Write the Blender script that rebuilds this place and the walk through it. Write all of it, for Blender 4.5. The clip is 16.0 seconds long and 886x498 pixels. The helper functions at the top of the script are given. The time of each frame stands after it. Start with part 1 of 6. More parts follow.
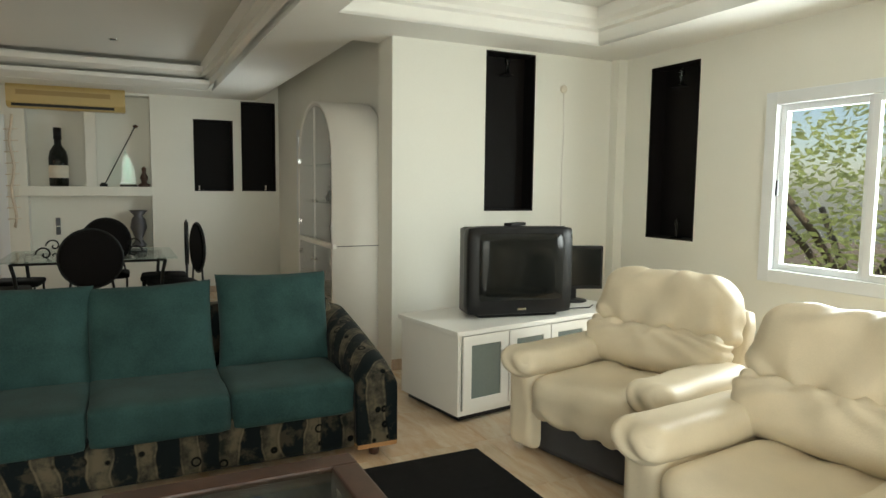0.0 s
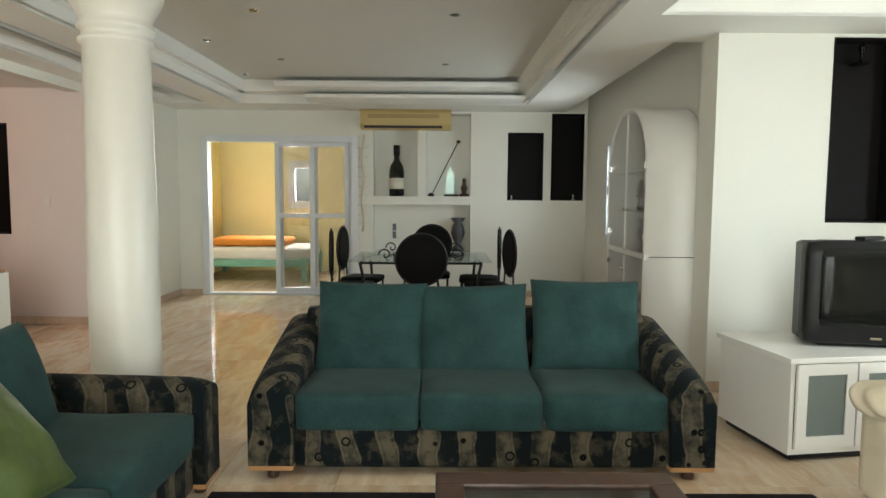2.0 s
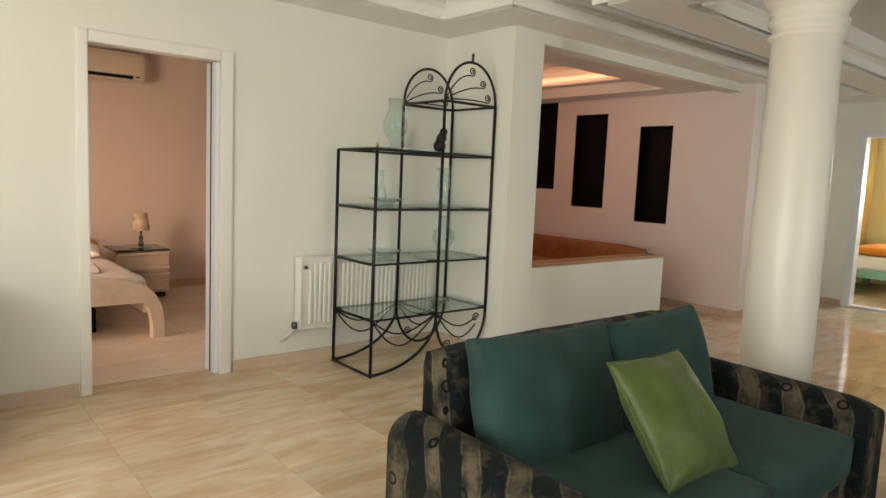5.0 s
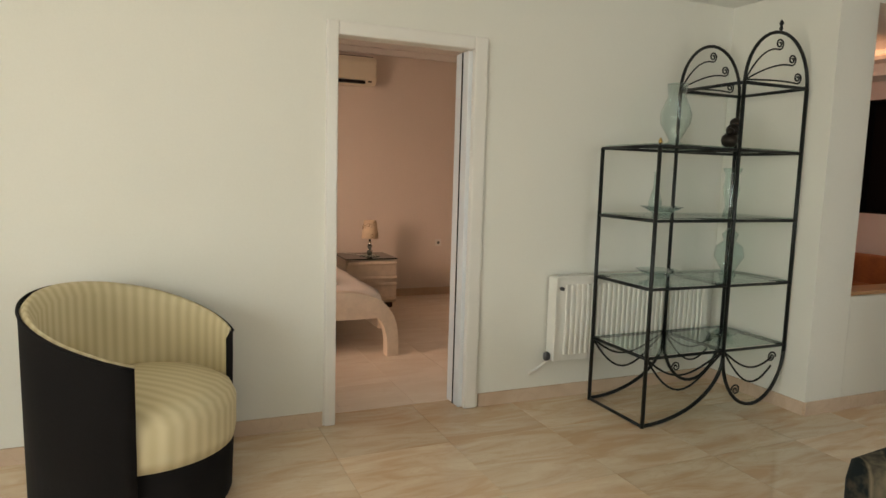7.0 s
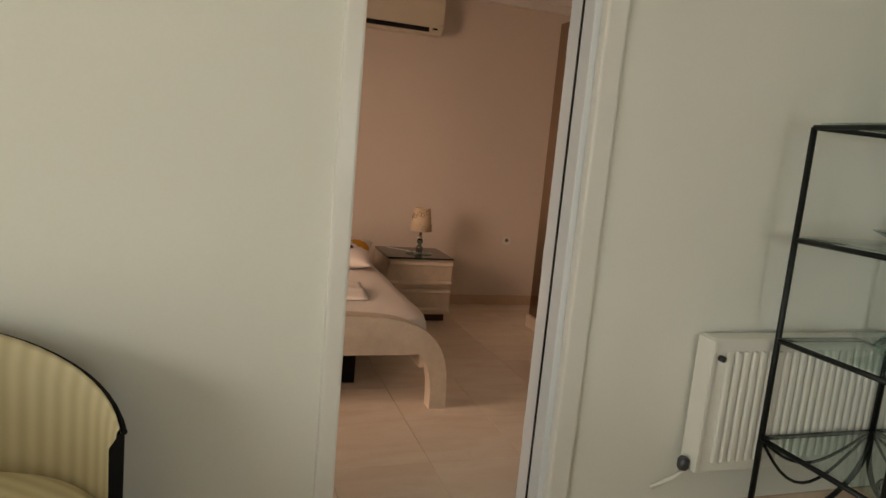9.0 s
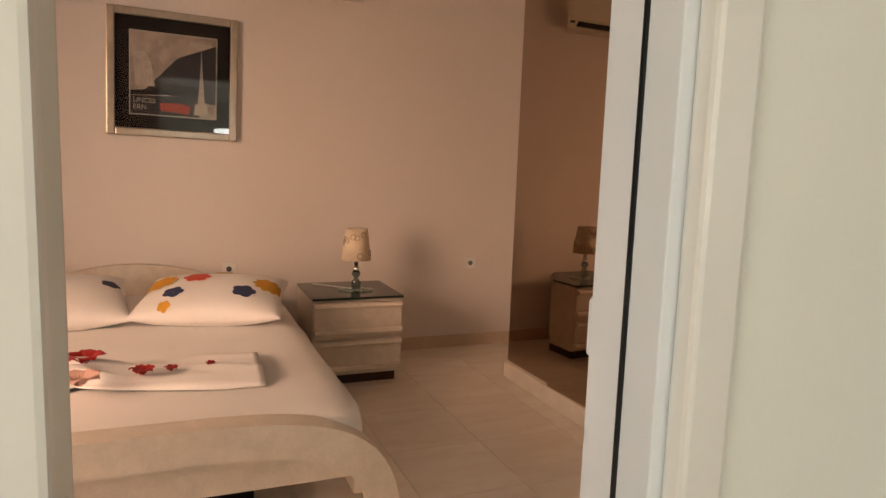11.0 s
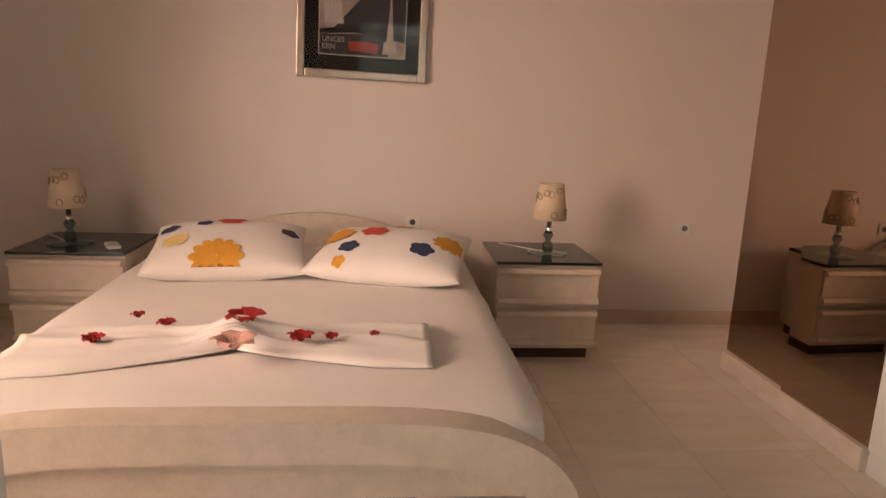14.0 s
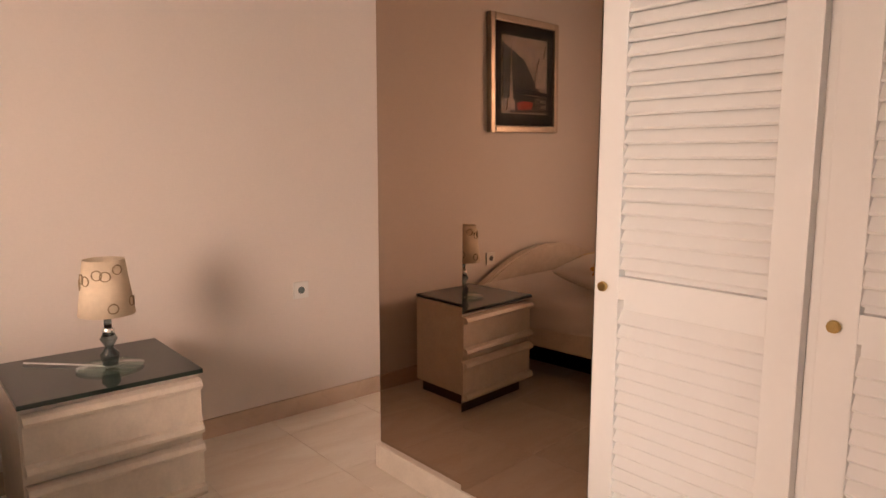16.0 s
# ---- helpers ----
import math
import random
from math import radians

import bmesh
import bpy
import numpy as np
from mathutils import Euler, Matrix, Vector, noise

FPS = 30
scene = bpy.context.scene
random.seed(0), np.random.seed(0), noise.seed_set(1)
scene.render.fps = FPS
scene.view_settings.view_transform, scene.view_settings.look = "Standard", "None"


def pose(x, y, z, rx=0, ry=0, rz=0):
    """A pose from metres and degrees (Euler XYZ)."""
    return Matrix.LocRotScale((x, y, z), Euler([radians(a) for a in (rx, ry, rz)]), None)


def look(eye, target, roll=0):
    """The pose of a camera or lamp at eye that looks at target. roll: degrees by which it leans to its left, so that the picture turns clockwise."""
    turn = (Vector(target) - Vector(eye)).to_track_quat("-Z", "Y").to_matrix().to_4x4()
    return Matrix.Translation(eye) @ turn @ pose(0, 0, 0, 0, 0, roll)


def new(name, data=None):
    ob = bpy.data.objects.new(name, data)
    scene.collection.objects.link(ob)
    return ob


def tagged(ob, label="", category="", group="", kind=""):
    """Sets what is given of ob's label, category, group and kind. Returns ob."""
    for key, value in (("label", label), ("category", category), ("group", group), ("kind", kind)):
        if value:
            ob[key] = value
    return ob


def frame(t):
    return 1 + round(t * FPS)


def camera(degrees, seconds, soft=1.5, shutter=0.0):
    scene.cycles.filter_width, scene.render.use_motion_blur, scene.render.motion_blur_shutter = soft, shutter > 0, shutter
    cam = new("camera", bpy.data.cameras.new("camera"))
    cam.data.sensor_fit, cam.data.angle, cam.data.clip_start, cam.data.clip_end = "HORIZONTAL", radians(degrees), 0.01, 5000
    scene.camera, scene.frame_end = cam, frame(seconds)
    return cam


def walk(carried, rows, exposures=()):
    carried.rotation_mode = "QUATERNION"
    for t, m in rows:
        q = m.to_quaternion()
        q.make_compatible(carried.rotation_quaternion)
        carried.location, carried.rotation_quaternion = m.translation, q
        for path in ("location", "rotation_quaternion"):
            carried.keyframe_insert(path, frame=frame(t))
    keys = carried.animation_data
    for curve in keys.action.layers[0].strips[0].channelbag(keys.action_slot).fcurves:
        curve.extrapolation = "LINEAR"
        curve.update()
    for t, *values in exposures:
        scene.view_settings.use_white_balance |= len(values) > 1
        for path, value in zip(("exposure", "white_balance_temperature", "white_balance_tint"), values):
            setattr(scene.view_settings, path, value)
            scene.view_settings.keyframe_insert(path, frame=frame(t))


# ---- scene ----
cam = camera(67.9, 16.0)
PATH = [
    (0, (0.101, 1.458, 1.429), (0.973, 3.248, 1.241), 0.6),
    (0.5, (0.104, 1.461, 1.429), (0.725, 3.355, 1.263), -0.1),
    (1, (0.094, 1.464, 1.417), (0.497, 3.416, 1.249), -0.0),
    (1.5, (0.085, 1.489, 1.419), (0.328, 3.467, 1.252), 0.2),
    (2, (0.017, 1.491, 1.416), (0.029, 3.484, 1.251), 0.4),
    (2.5, (-0.075, 1.559, 1.408), (-0.276, 3.539, 1.211), 0.8),
    (3, (-0.166, 1.574, 1.382), (-0.643, 3.506, 1.184), 1.1),
    (3.5, (-0.243, 1.496, 1.388), (-1.055, 3.314, 1.209), 1.9),
    (4, (-0.224, 1.473, 1.403), (-1.356, 3.114, 1.248), 2.9),
    (4.5, (-0.202, 1.437, 1.408), (-1.573, 2.885, 1.251), 2.5),
    (5, (-0.197, 1.401, 1.405), (-1.72, 2.68, 1.189), 2.5),
    (5.2, (-0.202, 1.38, 1.4), (-1.783, 2.584, 1.173), 2.7),
    (7.3, (-1.28, 1.461, 1.39), (-3.131, 2.178, 1.145), 3.0),
    (7.5, (-1.417, 1.521, 1.38), (-3.279, 2.203, 1.119), 3.9),
    (8, (-1.78, 1.614, 1.366), (-3.628, 2.321, 1.076), 3.1),
    (8.5, (-2.168, 1.816, 1.37), (-4.02, 2.494, 1.037), 3.9),
    (9, (-2.528, 1.932, 1.385), (-4.404, 2.555, 1.083), 5.2),
    (9.2, (-2.698, 1.968, 1.377), (-4.566, 2.612, 1.069), 3.6),
    (11.3, (-3.979, 2.422, 1.282), (-5.809, 3.182, 1.035), 2.1),
    (11.5, (-4.091, 2.412, 1.286), (-5.928, 3.134, 1.062), 2.2),
    (12, (-4.176, 2.503, 1.315), (-6.091, 3.015, 1.133), 2.6),
    (12.5, (-4.185, 2.527, 1.348), (-6.136, 2.931, 1.371), 2.4),
    (13, (-4.140, 2.519, 1.328), (-6.124, 2.729, 1.401), 2.6),
    (13.5, (-4.178, 2.522, 1.284), (-6.154, 2.758, 1.138), 2.1),
    (14, (-4.268, 2.529, 1.245), (-6.212, 2.723, 0.833), 2.3),
    (14.5, (-4.456, 2.539, 1.257), (-6.358, 2.978, 0.842), 3.6),
    (15, (-4.734, 2.613, 1.261), (-6.524, 3.394, 0.830), 1.4),
    (15.5, (-4.978, 2.747, 1.260), (-6.693, 3.736, 0.976), 1.4),
    (16, (-5.254, 2.869, 1.223), (-6.757, 4.161, 0.952), 0.1),
]
walk(cam, [(t, look(eye, target, roll)) for t, eye, target, roll in PATH],
     exposures=[(0, -0.05, 6450, 4), (1.0, -0.4, 6350, 5), (1.5, -0.3, 6300, 5), (2.0, 0.3, 6100, 5), (2.5, 0.45, 6150, 6), (3.0, 0.75, 6100, 6), (3.5, 0.3, 6400, 9), (4.0, -0.12, 6650, 11), (4.5, 0.0, 6650, 11), (5.2, 0.1, 6600, 11),
                (7.5, -0.4, 6600, 9), (9.2, -0.65, 6700, 9), (11.3, 0.05, 6700, 12), (12.5, -0.2, 6900, 13), (14.0, 0.05, 6050, 11), (14.8, 0.2, 5950, 9), (15.5, 0.62, 5750, 8), (16, 0.72, 5700, 8)])


# ---- world, sun and large lights ----
world = bpy.data.worlds.new("world")
world.use_nodes = True
scene.world = world
wn = world.node_tree.nodes
sky = wn.new("ShaderNodeTexSky")
sky.sky_type = "NISHITA"
sky.sun_disc = False
sky.sun_elevation = radians(48)
sky.sun_rotation = radians(209)
wn["Background"].inputs["Strength"].default_value = 0.15
world.node_tree.links.new(sky.outputs[0], wn["Background"].inputs["Color"])


def lamp(name, kind, m, energy, colour, size=(1, 1), angle=0.01):
    data = bpy.data.lights.new(name, kind)
    data.energy, data.color = energy, colour
    if kind == "AREA":
        data.shape, data.size, data.size_y = "RECTANGLE", size[0], size[1]
    elif kind == "SUN":
        data.angle = angle
    else:
        data.shadow_soft_size = size[0]
    ob = new(name, data)
    ob.matrix_world = m
    return ob


lamp("sun", "SUN", look((0, 0, 10), (3.0, 5.5, 4.0)), 5.0, (1.0, 0.94, 0.84), angle=radians(0.6))
# daylight in the openings: east window, terrace doors behind, porch window
lamp("window_light_east", "AREA", look((4.35, 3.9, 1.5), (0, 3.9, 1.2)), 90, (0.96, 1.0, 0.97), (1.3, 1.1))
lamp("window_light_south", "AREA", look((-0.6, -1.6, 1.3), (-0.6, 5, 1.2)), 190, (0.99, 1.0, 0.90), (4.6, 2.2))
# added warm lamp in an invented south opening, aimed to brighten the bedroom
bed_light = lamp("window_light_bedroom", "AREA", look((-5.3, 0.07, 1.4), (-7.5, 3.8, 0.25)), 34, (1.0, 0.64, 0.44), (1.0, 1.9))
bed_light.data.spread = radians(84)
lamp("window_light_dining", "AREA", look((2.42, 8.88, 1.5), (0, 8.88, 1.1)), 36, (0.95, 1.0, 0.99), (1.0, 1.0))
lamp("window_light_porch", "AREA", look((-2.5, 13.75, 1.6), (-2.2, 10, 1.0)), 230, (1.0, 0.97, 0.9), (0.5, 0.75))
lamp("cove_bulb", "POINT", pose(-5.6, 6.6, 2.5), 17, (1.0, 0.50, 0.33), (0.12,))

# ---- materials ----


def material(name, base, rough=0.6, metal=0.0, vary=0.06, scale=6.0, fine=60.0, bump=0.1, dist=0.004, spec=0.5,
             trans=0.0, coat=0.0, per_object=0.0, sheen=0.0, alpha=1.0):
    """A plain surface: colour varied at two scales, roughness varied, a fine bump."""
    m = bpy.data.materials.new(name)
    m.use_nodes = True
    n, ln = m.node_tree.nodes, m.node_tree.links
    p = n["Principled BSDF"]
    p.inputs["Roughness"].default_value = rough
    p.inputs["Metallic"].default_value = metal
    p.inputs["Specular IOR Level"].default_value = spec
    p.inputs["Transmission Weight"].default_value = trans
    p.inputs["Coat Weight"].default_value = coat
    p.inputs["Coat Roughness"].default_value = 0.08
    p.inputs["Sheen Weight"].default_value = sheen
    p.inputs["Alpha"].default_value = alpha
    co = n.new("ShaderNodeTexCoord")
    a, b = n.new("ShaderNodeTexNoise"), n.new("ShaderNodeTexNoise")
    a.inputs["Scale"].default_value, a.inputs["Detail"].default_value = scale, 4
    b.inputs["Scale"].default_value, b.inputs["Detail"].default_value = fine, 3
    for x in (a, b):
        ln.new(co.outputs["Object"], x.inputs["Vector"])
    mix = n.new("ShaderNodeMath")
    mix.operation = "MULTIPLY_ADD"
    mix.inputs[1].default_value = 0.5
    ln.new(b.outputs["Fac"], mix.inputs[0])
    ln.new(a.outputs["Fac"], mix.inputs[2])
    ramp = n.new("ShaderNodeMapRange")
    ramp.inputs["From Min"].default_value, ramp.inputs["From Max"].default_value = 0.45, 1.05
    ramp.inputs["To Min"].default_value, ramp.inputs["To Max"].default_value = 1 - vary, 1 + vary
    ln.new(mix.outputs[0], ramp.inputs["Value"])
    val = ramp.outputs[0]
    if per_object:
        info = n.new("ShaderNodeObjectInfo")
        r2 = n.new("ShaderNodeMapRange")
        r2.inputs["To Min"].default_value, r2.inputs["To Max"].default_value = 1 - per_object, 1 + per_object
        ln.new(info.outputs["Random"], r2.inputs["Value"])
        mul = n.new("ShaderNodeMath")
        mul.operation = "MULTIPLY"
        ln.new(val, mul.inputs[0])
        ln.new(r2.outputs[0], mul.inputs[1])
        val = mul.outputs[0]
    vm = n.new("ShaderNodeVectorMath")
    vm.operation = "SCALE"
    vm.inputs[0].default_value = base
    ln.new(val, vm.inputs["Scale"])
    ln.new(vm.outputs[0], p.inputs["Base Color"])
    rr = n.new("ShaderNodeMapRange")
    rr.inputs["To Min"].default_value, rr.inputs["To Max"].default_value = max(0.01, rough * 0.85), min(1, rough * 1.15)
    ln.new(a.outputs["Fac"], rr.inputs["Value"])
    ln.new(rr.outputs[0], p.inputs["Roughness"])
    if bump:
        bp = n.new("ShaderNodeBump")
        bp.inputs["Strength"].default_value, bp.inputs["Distance"].default_value = bump, dist
        ln.new(mix.outputs[0], bp.inputs["Height"])
        ln.new(bp.outputs[0], p.inputs["Normal"])
    return m


def marble(name, light, dark, vein, rough, per_object=0.07):
    """Polished stone: clouds of two tones, thin veins, a shade of its own for every tile."""
    m = material(name, light, rough, vary=0.05, bump=0.02, spec=0.5)
    n, ln = m.node_tree.nodes, m.node_tree.links
    p = n["Principled BSDF"]
    info, co = n.new("ShaderNodeObjectInfo"), n.new("ShaderNodeTexCoord")
    add = n.new("ShaderNodeVectorMath")
    add.operation = "ADD"
    sc = n.new("ShaderNodeVectorMath")
    sc.operation = "SCALE"
    sc.inputs[0].default_value = (31.0, 17.0, 9.0)
    ln.new(info.outputs["Random"], sc.inputs["Scale"])
    ln.new(co.outputs["Object"], add.inputs[0])
    ln.new(sc.outputs[0], add.inputs[1])
    st = n.new("ShaderNodeMapping")
    st.inputs["Scale"].default_value = (2.8, 0.7, 1.0)
    ln.new(add.outputs[0], st.inputs["Vector"])
    cloud, wave = n.new("ShaderNodeTexNoise"), n.new("ShaderNodeTexNoise")
    cloud.inputs["Scale"].default_value, cloud.inputs["Detail"].default_value = 2.6, 6
    cloud.inputs["Distortion"].default_value = 1.2
    wave.inputs["Scale"].default_value, wave.inputs["Detail"].default_value = 4.0, 8
    wave.inputs["Distortion"].default_value = 2.0
    ln.new(st.outputs[0], cloud.inputs["Vector"])
    ln.new(st.outputs[0], wave.inputs["Vector"])
    r1 = n.new("ShaderNodeValToRGB")
    r1.color_ramp.elements[0].position, r1.color_ramp.elements[0].color = 0.36, (*dark, 1)
    r1.color_ramp.elements[1].position, r1.color_ramp.elements[1].color = 0.62, (*light, 1)
    ln.new(cloud.outputs["Fac"], r1.inputs["Fac"])
    r2 = n.new("ShaderNodeValToRGB")
    e = r2.color_ramp.elements
    e[0].position, e[0].color = 0.47, (0, 0, 0, 1)
    e[1].position, e[1].color = 0.53, (0, 0, 0, 1)
    k = e.new(0.5)
    k.color = (0.22, 0.22, 0.22, 1)
    ln.new(wave.outputs["Fac"], r2.inputs["Fac"])
    mx = n.new("ShaderNodeMix")
    mx.data_type = "RGBA"
    mx.inputs["B"].default_value = (*vein, 1)
    ln.new(r2.outputs[0], mx.inputs["Factor"])
    ln.new(r1.outputs[0], mx.inputs["A"])
    rnd = n.new("ShaderNodeMapRange")
    rnd.inputs["To Min"].default_value, rnd.inputs["To Max"].default_value = 1 - per_object, 1 + per_object
    ln.new(info.outputs["Random"], rnd.inputs["Value"])
    vs = n.new("ShaderNodeVectorMath")
    vs.operation = "SCALE"
    ln.new(mx.outputs["Result"], vs.inputs[0])
    ln.new(rnd.outputs[0], vs.inputs["Scale"])
    ln.new(vs.outputs[0], p.inputs["Base Color"])
    return m


def patterned(name, dark, mid, light):
    """Jacquard: broken bands of dark and straw colours with frayed edges, rings woven into the pale bands."""
    m = material(name, dark, 0.85, vary=0.1, bump=0.25, sheen=0.03, fine=220, spec=0.12)
    n, ln = m.node_tree.nodes, m.node_tree.links
    p = n["Principled BSDF"]
    co, mp = n.new("ShaderNodeTexCoord"), n.new("ShaderNodeMapping")
    mp.inputs["Rotation"].default_value = (0, 0, math.radians(45))
    ln.new(co.outputs["Object"], mp.inputs["Vector"])

    def node(kind, **values):
        k = n.new(kind)
        for key, value in values.items():
            k.inputs[key.replace("_", " ")].default_value = value
        return k

    def ramp(source, *stops):
        r = n.new("ShaderNodeValToRGB")
        e = r.color_ramp.elements
        e[0].position, e[0].color = stops[0][0], (*stops[0][1], 1)
        e[1].position, e[1].color = stops[-1][0], (*stops[-1][1], 1)
        for at, colour in stops[1:-1]:
            e.new(at).color = (*colour, 1)
        ln.new(source, r.inputs["Fac"])
        return r.outputs[0]

    def mix(fac, a, b, how="MIX"):
        x = n.new("ShaderNodeMix")
        x.data_type, x.blend_type = "RGBA", how
        for key, v in (("Factor", fac), ("A", a), ("B", b)):
            if isinstance(v, (tuple, float)):
                x.inputs[key].default_value = v if key == "Factor" else (*v, 1)
            else:
                ln.new(v, x.inputs[key])
        return x.outputs["Result"]

    wv = node("ShaderNodeTexWave", Scale=2.3, Distortion=2.6, Detail=2.0, Detail_Scale=1.4)
    wv.wave_type, wv.bands_direction = "BANDS", "X"
    patches = node("ShaderNodeTexNoise", Scale=9.0, Detail=4.0, Roughness=0.65)
    rings = node("ShaderNodeTexVoronoi", Scale=12.0, Randomness=0.45)
    for k in (wv, patches, rings):
        ln.new(mp.outputs["Vector"], k.inputs["Vector"])
    no, yes = (0, 0, 0), (1, 1, 1)
    band = ramp(wv.outputs["Fac"], (0.50, no), (0.62, yes), (0.74, (0.45, 0.45, 0.45)), (0.9, (0.75, 0.75, 0.75)))
    frayed = mix(1.0, band, ramp(patches.outputs["Fac"], (0.36, (0.12, 0.12, 0.12)), (0.58, yes)), "MULTIPLY")
    ground = mix(ramp(patches.outputs["Fac"], (0.52, no), (0.62, yes)), dark, mid)
    cloth = mix(frayed, ground, light)
    ring = mix(1.0, ramp(rings.outputs["Distance"], (0.16, no), (0.21, yes), (0.27, yes), (0.32, no)), ramp(wv.outputs["Fac"], (0.35, (0.06, 0.06, 0.06)), (0.6, yes)), "MULTIPLY")
    ln.new(mix(ring, cloth, tuple(v * 0.25 for v in dark)), p.inputs["Base Color"])
    return m


def striped(name, base, stripe, per_metre):
    m = material(name, base, 0.7, vary=0.05, bump=0.12)
    n, ln = m.node_tree.nodes, m.node_tree.links
    p = n["Principled BSDF"]
    co, wv = n.new("ShaderNodeTexCoord"), n.new("ShaderNodeTexWave")
    wv.bands_direction = "X"
    wv.inputs["Scale"].default_value = per_metre
    ln.new(co.outputs["UV"], wv.inputs["Vector"])
    mx = n.new("ShaderNodeMix")
    mx.data_type = "RGBA"
    mx.inputs["A"].default_value, mx.inputs["B"].default_value = (*base, 1), (*stripe, 1)
    ln.new(wv.outputs["Fac"], mx.inputs["Factor"])
    ln.new(mx.outputs["Result"], p.inputs["Base Color"])
    return m


def glass(name, tint=(1, 1, 1), rough=0.0, mixed=0.88, edge=5.0, low=0.045):
    """Thin pane: mostly see-through, with a mirror's gloss at grazing angles."""
    m = bpy.data.materials.new(name)
    m.use_nodes = True
    n, ln = m.node_tree.nodes, m.node_tree.links
    n.clear()
    out, tr, gl = n.new("ShaderNodeOutputMaterial"), n.new("ShaderNodeBsdfTransparent"), n.new("ShaderNodeBsdfGlossy")
    lw, mx = n.new("ShaderNodeLayerWeight"), n.new("ShaderNodeMixShader")
    pw, fr = n.new("ShaderNodeMath"), n.new("ShaderNodeMath")
    pw.operation, fr.operation = "POWER", "MULTIPLY_ADD"
    pw.inputs[1].default_value = edge
    fr.inputs[1].default_value, fr.inputs[2].default_value = 0.85, low
    ln.new(lw.outputs["Facing"], pw.inputs[0])
    ln.new(pw.outputs[0], fr.inputs[0])
    tr.inputs["Color"].default_value = (*(c * mixed for c in tint), 1)
    gl.inputs["Roughness"].default_value = max(rough, 0.01)
    ln.new(fr.outputs[0], mx.inputs["Fac"])
    ln.new(tr.outputs[0], mx.inputs[1])
    ln.new(gl.outputs[0], mx.inputs[2])
    ln.new(mx.outputs[0], out.inputs["Surface"])
    return m


M_WALL = material("white_wall_paint", (0.78, 0.775, 0.715), 0.75, vary=0.025, scale=1.2, fine=90, bump=0.12, dist=0.002)
M_WALLP = material("pink_wall_paint", (0.80, 0.74, 0.71), 0.75, vary=0.03, scale=1.2, fine=90, bump=0.12, dist=0.002)
M_WALLB = material("bedroom_wall_paint", (0.74, 0.67, 0.61), 0.75, vary=0.03, scale=1.2, fine=90, bump=0.12, dist=0.002)
M_WALLY = material("yellow_wall_paint", (0.82, 0.72, 0.38), 0.75, vary=0.04, scale=1.5, fine=80)
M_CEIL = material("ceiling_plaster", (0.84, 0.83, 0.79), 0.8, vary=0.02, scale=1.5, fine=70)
# ceiling plaster darkened to carry the shade of the dining tray
M_TRAY = material("shaded_ceiling_plaster", (0.68, 0.67, 0.63), 0.8, vary=0.02, scale=1.5, fine=70)
M_TILE = marble("beige_marble", (0.76, 0.64, 0.48), (0.64, 0.45, 0.29), (0.55, 0.36, 0.23), 0.075, 0.09)
M_TILEB = marble("cream_marble", (0.86, 0.79, 0.69), (0.80, 0.71, 0.60), (0.70, 0.60, 0.50), 0.12, 0.03)
M_SKIRT = marble("marble_skirting", (0.66, 0.52, 0.40), (0.56, 0.42, 0.31), (0.5, 0.35, 0.25), 0.25)
M_GROUT = material("grout", (0.66, 0.55, 0.42), 0.9)
M_GREEN = material("green_velour", (0.025, 0.056, 0.054), 0.9, vary=0.35, scale=5, fine=120, bump=0.25, sheen=0.06, spec=0.1)
M_SILK = material("olive_satin", (0.065, 0.095, 0.018), 0.42, vary=0.25, scale=9, fine=40, bump=0.3, dist=0.01, sheen=0.08, spec=0.35)
M_JACQ = patterned("jacquard", (0.005, 0.008, 0.009), (0.040, 0.034, 0.024), (0.135, 0.112, 0.075))
M_LEATHER = material("cream_leather", (0.73, 0.64, 0.49), 0.42, vary=0.06, scale=6, fine=160, bump=0.3, dist=0.006, spec=0.4)
M_GREYCL = material("grey_cloth", (0.05, 0.05, 0.055), 0.9, vary=0.2, fine=200)
M_BLACK = material("black_plastic", (0.009, 0.009, 0.010), 0.35, vary=0.1, bump=0.03, spec=0.28)
M_SCREEN = material("dark_screen_glass", (0.006, 0.007, 0.007), 0.16, bump=0, spec=0.3)
M_IRON = material("black_iron", (0.012, 0.014, 0.014), 0.38, metal=0.4, vary=0.15, fine=140, bump=0.2)
M_BVELV = material("black_velvet", (0.010, 0.009, 0.009), 0.9, vary=0.2, sheen=0.02, fine=140, spec=0.08)
M_LACQ = material("white_lacquer", (0.78, 0.76, 0.72), 0.3, vary=0.02, bump=0.03)
M_ALU = material("white_aluminium", (0.74, 0.77, 0.80), 0.45, vary=0.02, bump=0.02)
M_ASH = material("bleached_ash", (0.69, 0.61, 0.51), 0.45, vary=0.10, scale=14, fine=90, bump=0.1)
M_WOOD = material("dark_walnut", (0.06, 0.028, 0.018), 0.35, vary=0.3, scale=12, fine=90, bump=0.08)
M_PINE = material("varnished_pine", (0.42, 0.22, 0.09), 0.4, vary=0.15, scale=12)
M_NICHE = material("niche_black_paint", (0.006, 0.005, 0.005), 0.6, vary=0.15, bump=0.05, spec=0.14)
M_GLASS = glass("clear_glass")
M_GLASSG = glass("green_glass", (0.90, 0.98, 0.96), mixed=0.98)
M_VESSEL = glass("sea_glass", (0.89, 0.97, 0.96), mixed=0.96, edge=2.2, low=0.06)
M_SMOKE = glass("smoked_glass", (0.55, 0.62, 0.62), mixed=0.9)
M_MIRROR = material("bronze_mirror", (0.42, 0.32, 0.245), 0.015, metal=1.0, vary=0.01, bump=0)
